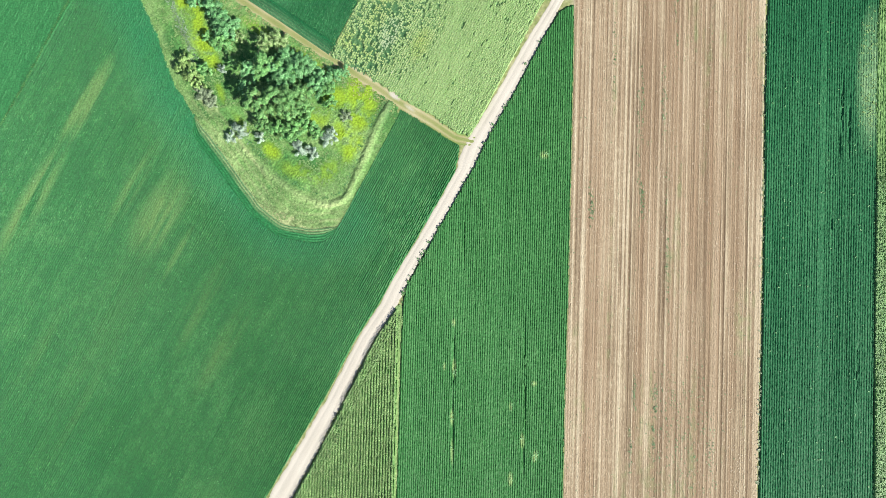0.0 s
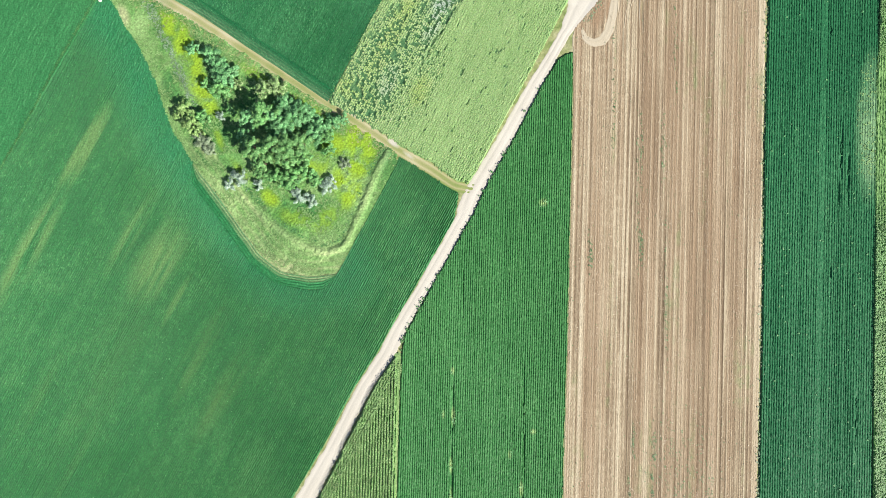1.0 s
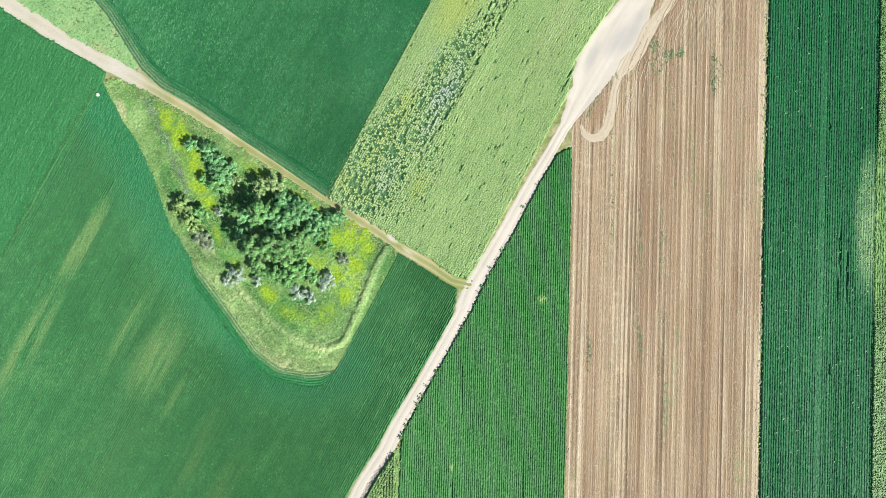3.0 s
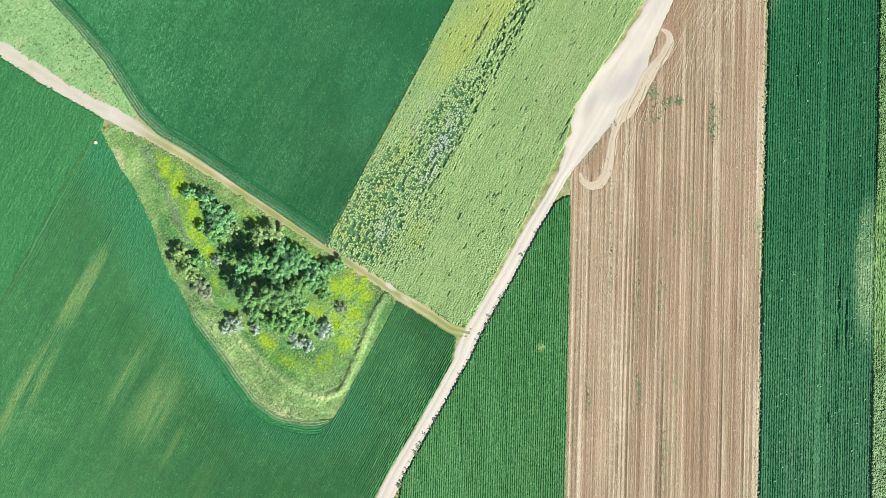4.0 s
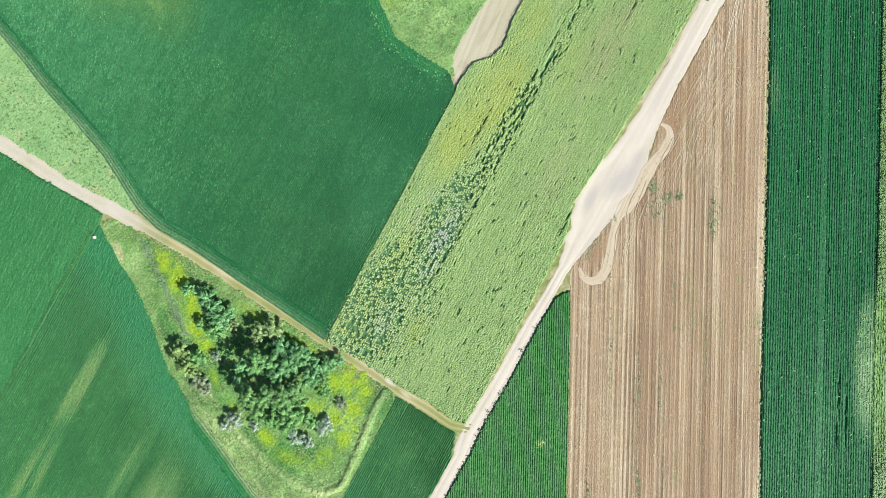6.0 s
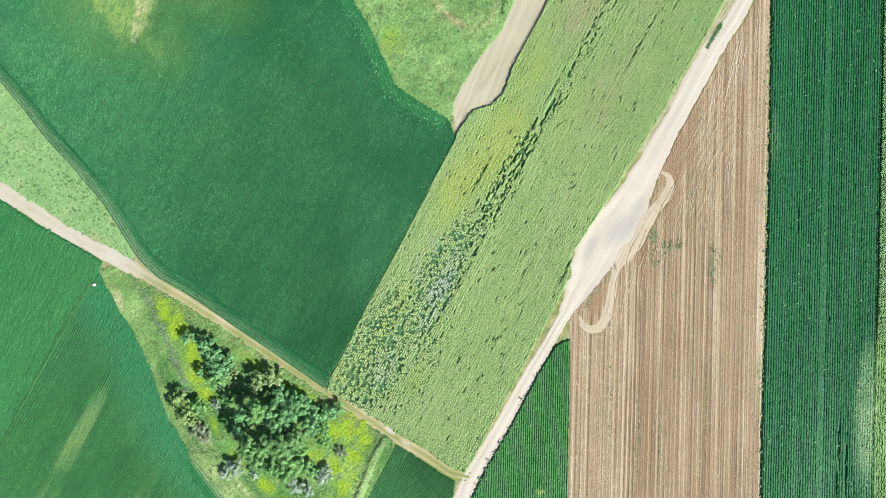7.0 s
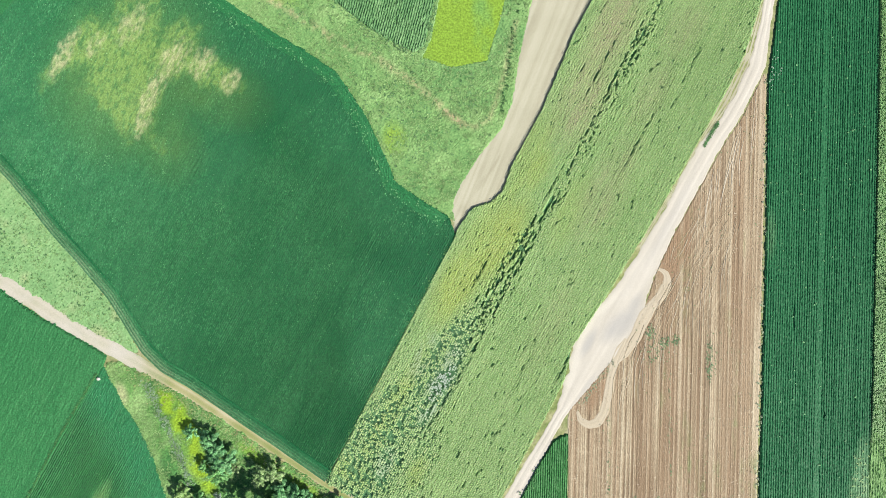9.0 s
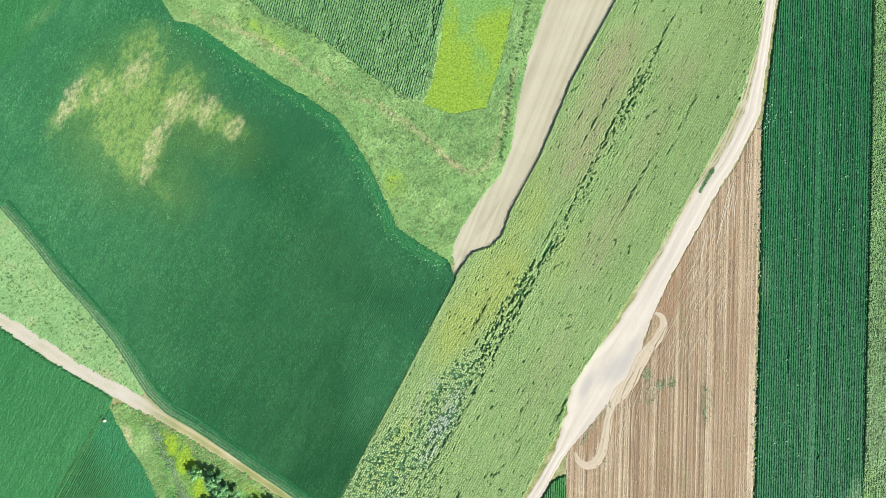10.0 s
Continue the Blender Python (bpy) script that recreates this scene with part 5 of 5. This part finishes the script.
tagged(band("soybean_headland", FIELD_D[19:31], -3.4, headland_green, 0.55, 18, crest=0.15), "lush green headland along the meadow", "crop field", kind="stuff")
leaf_light = leaf_material("light weed leaves", (0.08, 0.24, 0.09), (0.15, 0.36, 0.15), (0.28, 0.48, 0.25))
EDGE_J = FIELD_D[19:31]
specks("weeds", FIELD_D, 0.14, 0.55, 0.5, leaf_light, "scattered light weeds standing in the dark crop", 501)
WEEDS_D = [(-61.5, 129.3, 2.4, 1.8, 60, 0.9), (-92.3, 142.3, 3.5, 1.2, 60, 0.8), (-35.7, 104.2, 5.0, 0.8, 75, 0.9), (-31.6, 113.8, 2.5, 1.0, 60, 0.8), (-76.4, 139.2, 2.2, 1.2, 60, 0.6), (-86.9, 124.6, 1.8, 1.2, 30, 0.5), (-41.1, 134.6, 1.6, 1.4, 0, 0.4)]
specks("weeds", FIELD_D, 3.0, 0.55, 0.6, leaf_light, "clumps of light weeds standing in the dark crop", 511, spots=WEEDS_D)
specks("weeds", FIELD_D, 0.9, 0.6, 0.7, leaf_light, "light leaved weeds along the edge of the crop", 502, [(x - 2.2, y - 2.2) for x, y in EDGE_J], 1.6)
specks("weeds", FIELD_A, 0.05, 0.5, 0.5, leaf_light, "scattered light weeds standing in the crop", 503)
specks("weeds", FIELD_B, 2.5, 0.45, 0.9, leaf_light, "pale weeds in the gaps of the crop", 504, spots=WEEDS_B)
WEEDS_S = [(54.8, 95.8, 2.5, 1.6, 90, 1), (58.5, 93.0, 3, 1.8, 60, 0.9), (61.5, 93.8, 2, 1.6, 0, 1), (70.6, 88, 7, 1.1, 90, 1), (72.2, 87, 5, 0.6, 90, 0.4), (56, 90, 5, 4, 0, 0.25), (48.2, -35, 6, 0.6, 90, 0.8), (53.6, -36.5, 6, 0.7, 90, 0.9), (50.4, 18.5, 4, 0.7, 90, 0.9), (36.9, 15.5, 8, 0.5, 90, 0.6), (46.9, -50, 7, 0.6, 90, 0.7), (53, -46, 7, 0.5, 90, 0.6)]
THIN_S = [(60, 70, 20, 0.7, 90, 0.25), (49.8, 30, 25, 0.6, 90, 0.25), (43.5, 55, 20, 0.5, 90, 0.25), (57, 5, 30, 0.5, 90, 0.25), (68, -50, 16, 1.5, 90, 0.2), (50.8, 42, 12, 0.7, 90, 0.5), (56.5, 42, 13, 0.9, 90, 0.35), (50.6, 15, 6, 0.9, 90, 0.8), (37.2, 15, 5, 0.8, 90, 0.7), (60, -46, 26, 11, 90, 0.09)]
leaf_dusty = leaf_material("dusty weed leaves", (0.05, 0.13, 0.045), (0.11, 0.21, 0.09), (0.20, 0.30, 0.16))
specks("weeds", STUBBLE, 9.0, 0.1, 0.72, leaf_dusty, "green weed clumps sprouting in the stubble", 505, spots=WEEDS_S + THIN_S)
specks("weeds", STUBBLE, 0.08, 0.1, 0.5, leaf_dusty, "tiny scattered weeds in the stubble", 506)
specks("weeds", FIELD_C, 1.6, 0.3, 0.8, leaf_tuft, "pale thin weeds on the bare patch of the crop", 507, spots=BARE_C)
specks("edge_weeds", FIELD_C, 3.0, 0.5, 0.7, leaf_silver, "pale dusty weeds where the crop meets the road", 510, spots=[(88.0, 167, 7, 0.9, 82, 0.9), (89.8, 165, 3, 0.6, 82, 0.7)])
specks("weeds", FIELD_C, 0.03, 0.5, 0.8, leaf_light, "scattered light weeds in the deep green crop", 508)
EDGE_S = [(86.6, 164), (85.5, 121.2), (83.9, 67.8), (83.0, 45.3), (82.2, 9.5), (80.9, -35.0), (80.0, -61.7), (79.6, -74.5)]
specks("edge_tufts", [(x - 3, y) for x, y in EDGE_S] + [(x + 3, y) for x, y in EDGE_S[::-1]], 1.6, 0.1, 1.0, leaf_dead, "grey dry tufts along the edge of the stubble", 509, EDGE_S, 0.5)


def straw(outline, per, seed):
    q, rng = in_outline(outline, per, seed)
    q = q[fbm(q[:, 0] * 0.8, q[:, 1] * 0.03, seed) > 0.45]
    verts = [(-0.22, -0.05, 0), (0.22, -0.05, 0.05), (0.22, 0.05, 0.05), (-0.22, 0.05, 0)]
    return scatter("straw", verts, [(0, 1, 2, 3)], np.stack([*q.T, 0.16 + 0 * q[:, 0]], 1), rng.normal(1.57, 0.9, len(q)), rng.uniform(0.3, 0.9, len(q)), straw_mat)


tagged(straw(STUBBLE, 1.7, 521), "loose pale straw scattered over the stubble", "straw", kind="stuff")


def stone(x, y, r, seed, label):
    bm = bmesh.new()
    bmesh.ops.create_icosphere(bm, subdivisions=2, radius=r)
    rng = random.Random(seed)
    for v in bm.verts:
        v.co *= rng.uniform(0.8, 1.15)
        v.co.z = v.co.z * 0.5 + r * 0.3
    data = bpy.data.meshes.new("stone")
    bm.to_mesh(data)
    bm.free()
    data.materials.append(chalk)
    ob = tagged(new("stone", data), label, "stone")
    ob.location = (x, y, 0)
    return ob


stone(-94.2, 83.0, 0.5, 1, "white boundary stone at the corner of the crop").scale.z = 2.2
stone(-15.8, 50.6, 0.5, 2, "pale stone lying beside the earth track")
stone(-16.6, 51.2, 0.35, 3, "pale stone lying beside the earth track")

leaf_thistle = leaf_material("bluish thistle leaves", (0.12, 0.20, 0.12), (0.19, 0.28, 0.18), (0.30, 0.39, 0.28))
specks("thistles", GROVE, 6.0, 0.25, 0.85, leaf_thistle, "grey green thistles in a band through the grass", 531, spots=[(-80, 79, 6, 1.6, 125, 0.9), (-76.5, 72, 7, 1.5, 120, 1), (-72.5, 63.5, 6, 1.6, 112, 1), (-69.5, 56, 4, 1.4, 110, 0.8), (-55.5, 34.5, 4, 2, 120, 0.5)])
points, far = resample(HEDGE_LINE, 0.95)
for i, (x, y) in enumerate(points):
    r = random.Random(600 + i)
    if r.random() < 0.86:
        shrub(x + r.uniform(-0.5, 0.5), y, r.uniform(0.38, 0.62), r.uniform(0.8, 1.3), leaf_hedge, "low dark green bush in a broken hedge line", 610 + i, 0.2, 420, "bushes of the hedge line")

specks("edge_weeds", MEADOW_J, 2.0, 0.25, 1.1, grey_leaf, "grey green weeds fringing the maize", 541, FIELD_K[:10], 1.3, holes=(FIELD_K, STRIP_L))
leaf_straw = leaf_material("yellowing grass blades", (0.20, 0.25, 0.09), (0.31, 0.345, 0.14), (0.44, 0.45, 0.22))
specks("verge_grass", GROVE, 5.0, 0.15, 0.8, leaf_straw, "yellowing grass along the edge of the track", 542, TRACK_MID, 3.0)
specks("meadow_tufts", MEADOW_J, 0.6, 0.15, 0.6, leaf_weed, "small dark tufts in the meadow", 543, holes=(FIELD_K, STRIP_L))
specks("verge_tufts", VERGE_H, 0.35, 0.15, 0.6, leaf_weed, "small dark tufts in the verge", 544)

specks("ditch_weeds", GROVE, 4.0, 0.1, 0.9, leaf_weed, "rank dark weeds along a shallow ditch", 551, DITCH, 0.5)
specks("verge_weeds", VERGE_H, 0.5, 0.1, 1.1, grey_leaf, "grey green weeds in the verge", 552, spots=[(-100, 108, 16, 7, 145, 0.9), (-120, 122, 14, 8, 145, 0.7)])
specks("meadow_weeds", MEADOW_J, 0.8, 0.12, 1.0, grey_leaf, "grey green weeds in the meadow", 553, spots=[(-12, 155, 22, 14, 110, 0.9), (8, 160, 14, 8, 90, 0.8), (-45, 185, 26, 6, 145, 0.5)], holes=(FIELD_K, STRIP_L))

specks("debris", STUBBLE, 5.0, 0.1, 0.6, leaf_dead, "grey dusty weeds along the edge of the pull-in", 554, [(36.8, 77.2), (40.2, 81.7), (43.4, 85.6), (44.6, 88.0)], 0.7)
ROADSIDE = [(x + 0.3, y - 0.4) for x, y in ROAD_RIGHT if -12 < y < 72]
specks("roadside_weeds_and_shade", [(x - 2, y) for x, y in ROADSIDE] + [(x + 4, y) for x, y in ROADSIDE[::-1]], 2.2, 0.25, 1.2, leaf_hedge, "ragged dark weeds where the crop meets the road", 555, ROADSIDE, 0.7)
# Dense dark leaves added here stand in for a shadowed slit in the verge.
GULLY = [(69.6, 146.2), (71.4, 149.4), (73.2, 152.2)]
specks("roadside_weeds_and_shade", [(66, 143), (70, 143), (83, 164), (79, 164)], 60.0, 0.05, 0.55, leaf_hedge, "low dark leaves standing in for a shadowed slit in the verge", 556, GULLY, 0.4)
EDGE_F = [(-32.6, 55.6), (-15.3, 88.6), (1.3, 120.0)]
specks("edge_weeds", [(x - 2, y) for x, y in EDGE_F] + [(x + 2, y) for x, y in EDGE_F[::-1]], 2.5, 0.4, 0.9, leaf_hedge, "dark weeds where the soybeans meet the sunflowers", 557, EDGE_F, 0.45)
# Dark leaves added along the field boundary to draw the furrow's shaded line.
FURROW = [(-94.6, 84.4), (-104.7, 67.2), (-116.1, 45.0), (-131, 19.5)]
specks("furrow_shade_leaves", [(x - 1, y) for x, y in FURROW] + [(x + 1, y) for x, y in FURROW[::-1]], 20.0, 0.62, 0.8, leaf_hedge, "dark leaves standing in for the shaded furrow between two soybean fields", 558, FURROW, 0.2)
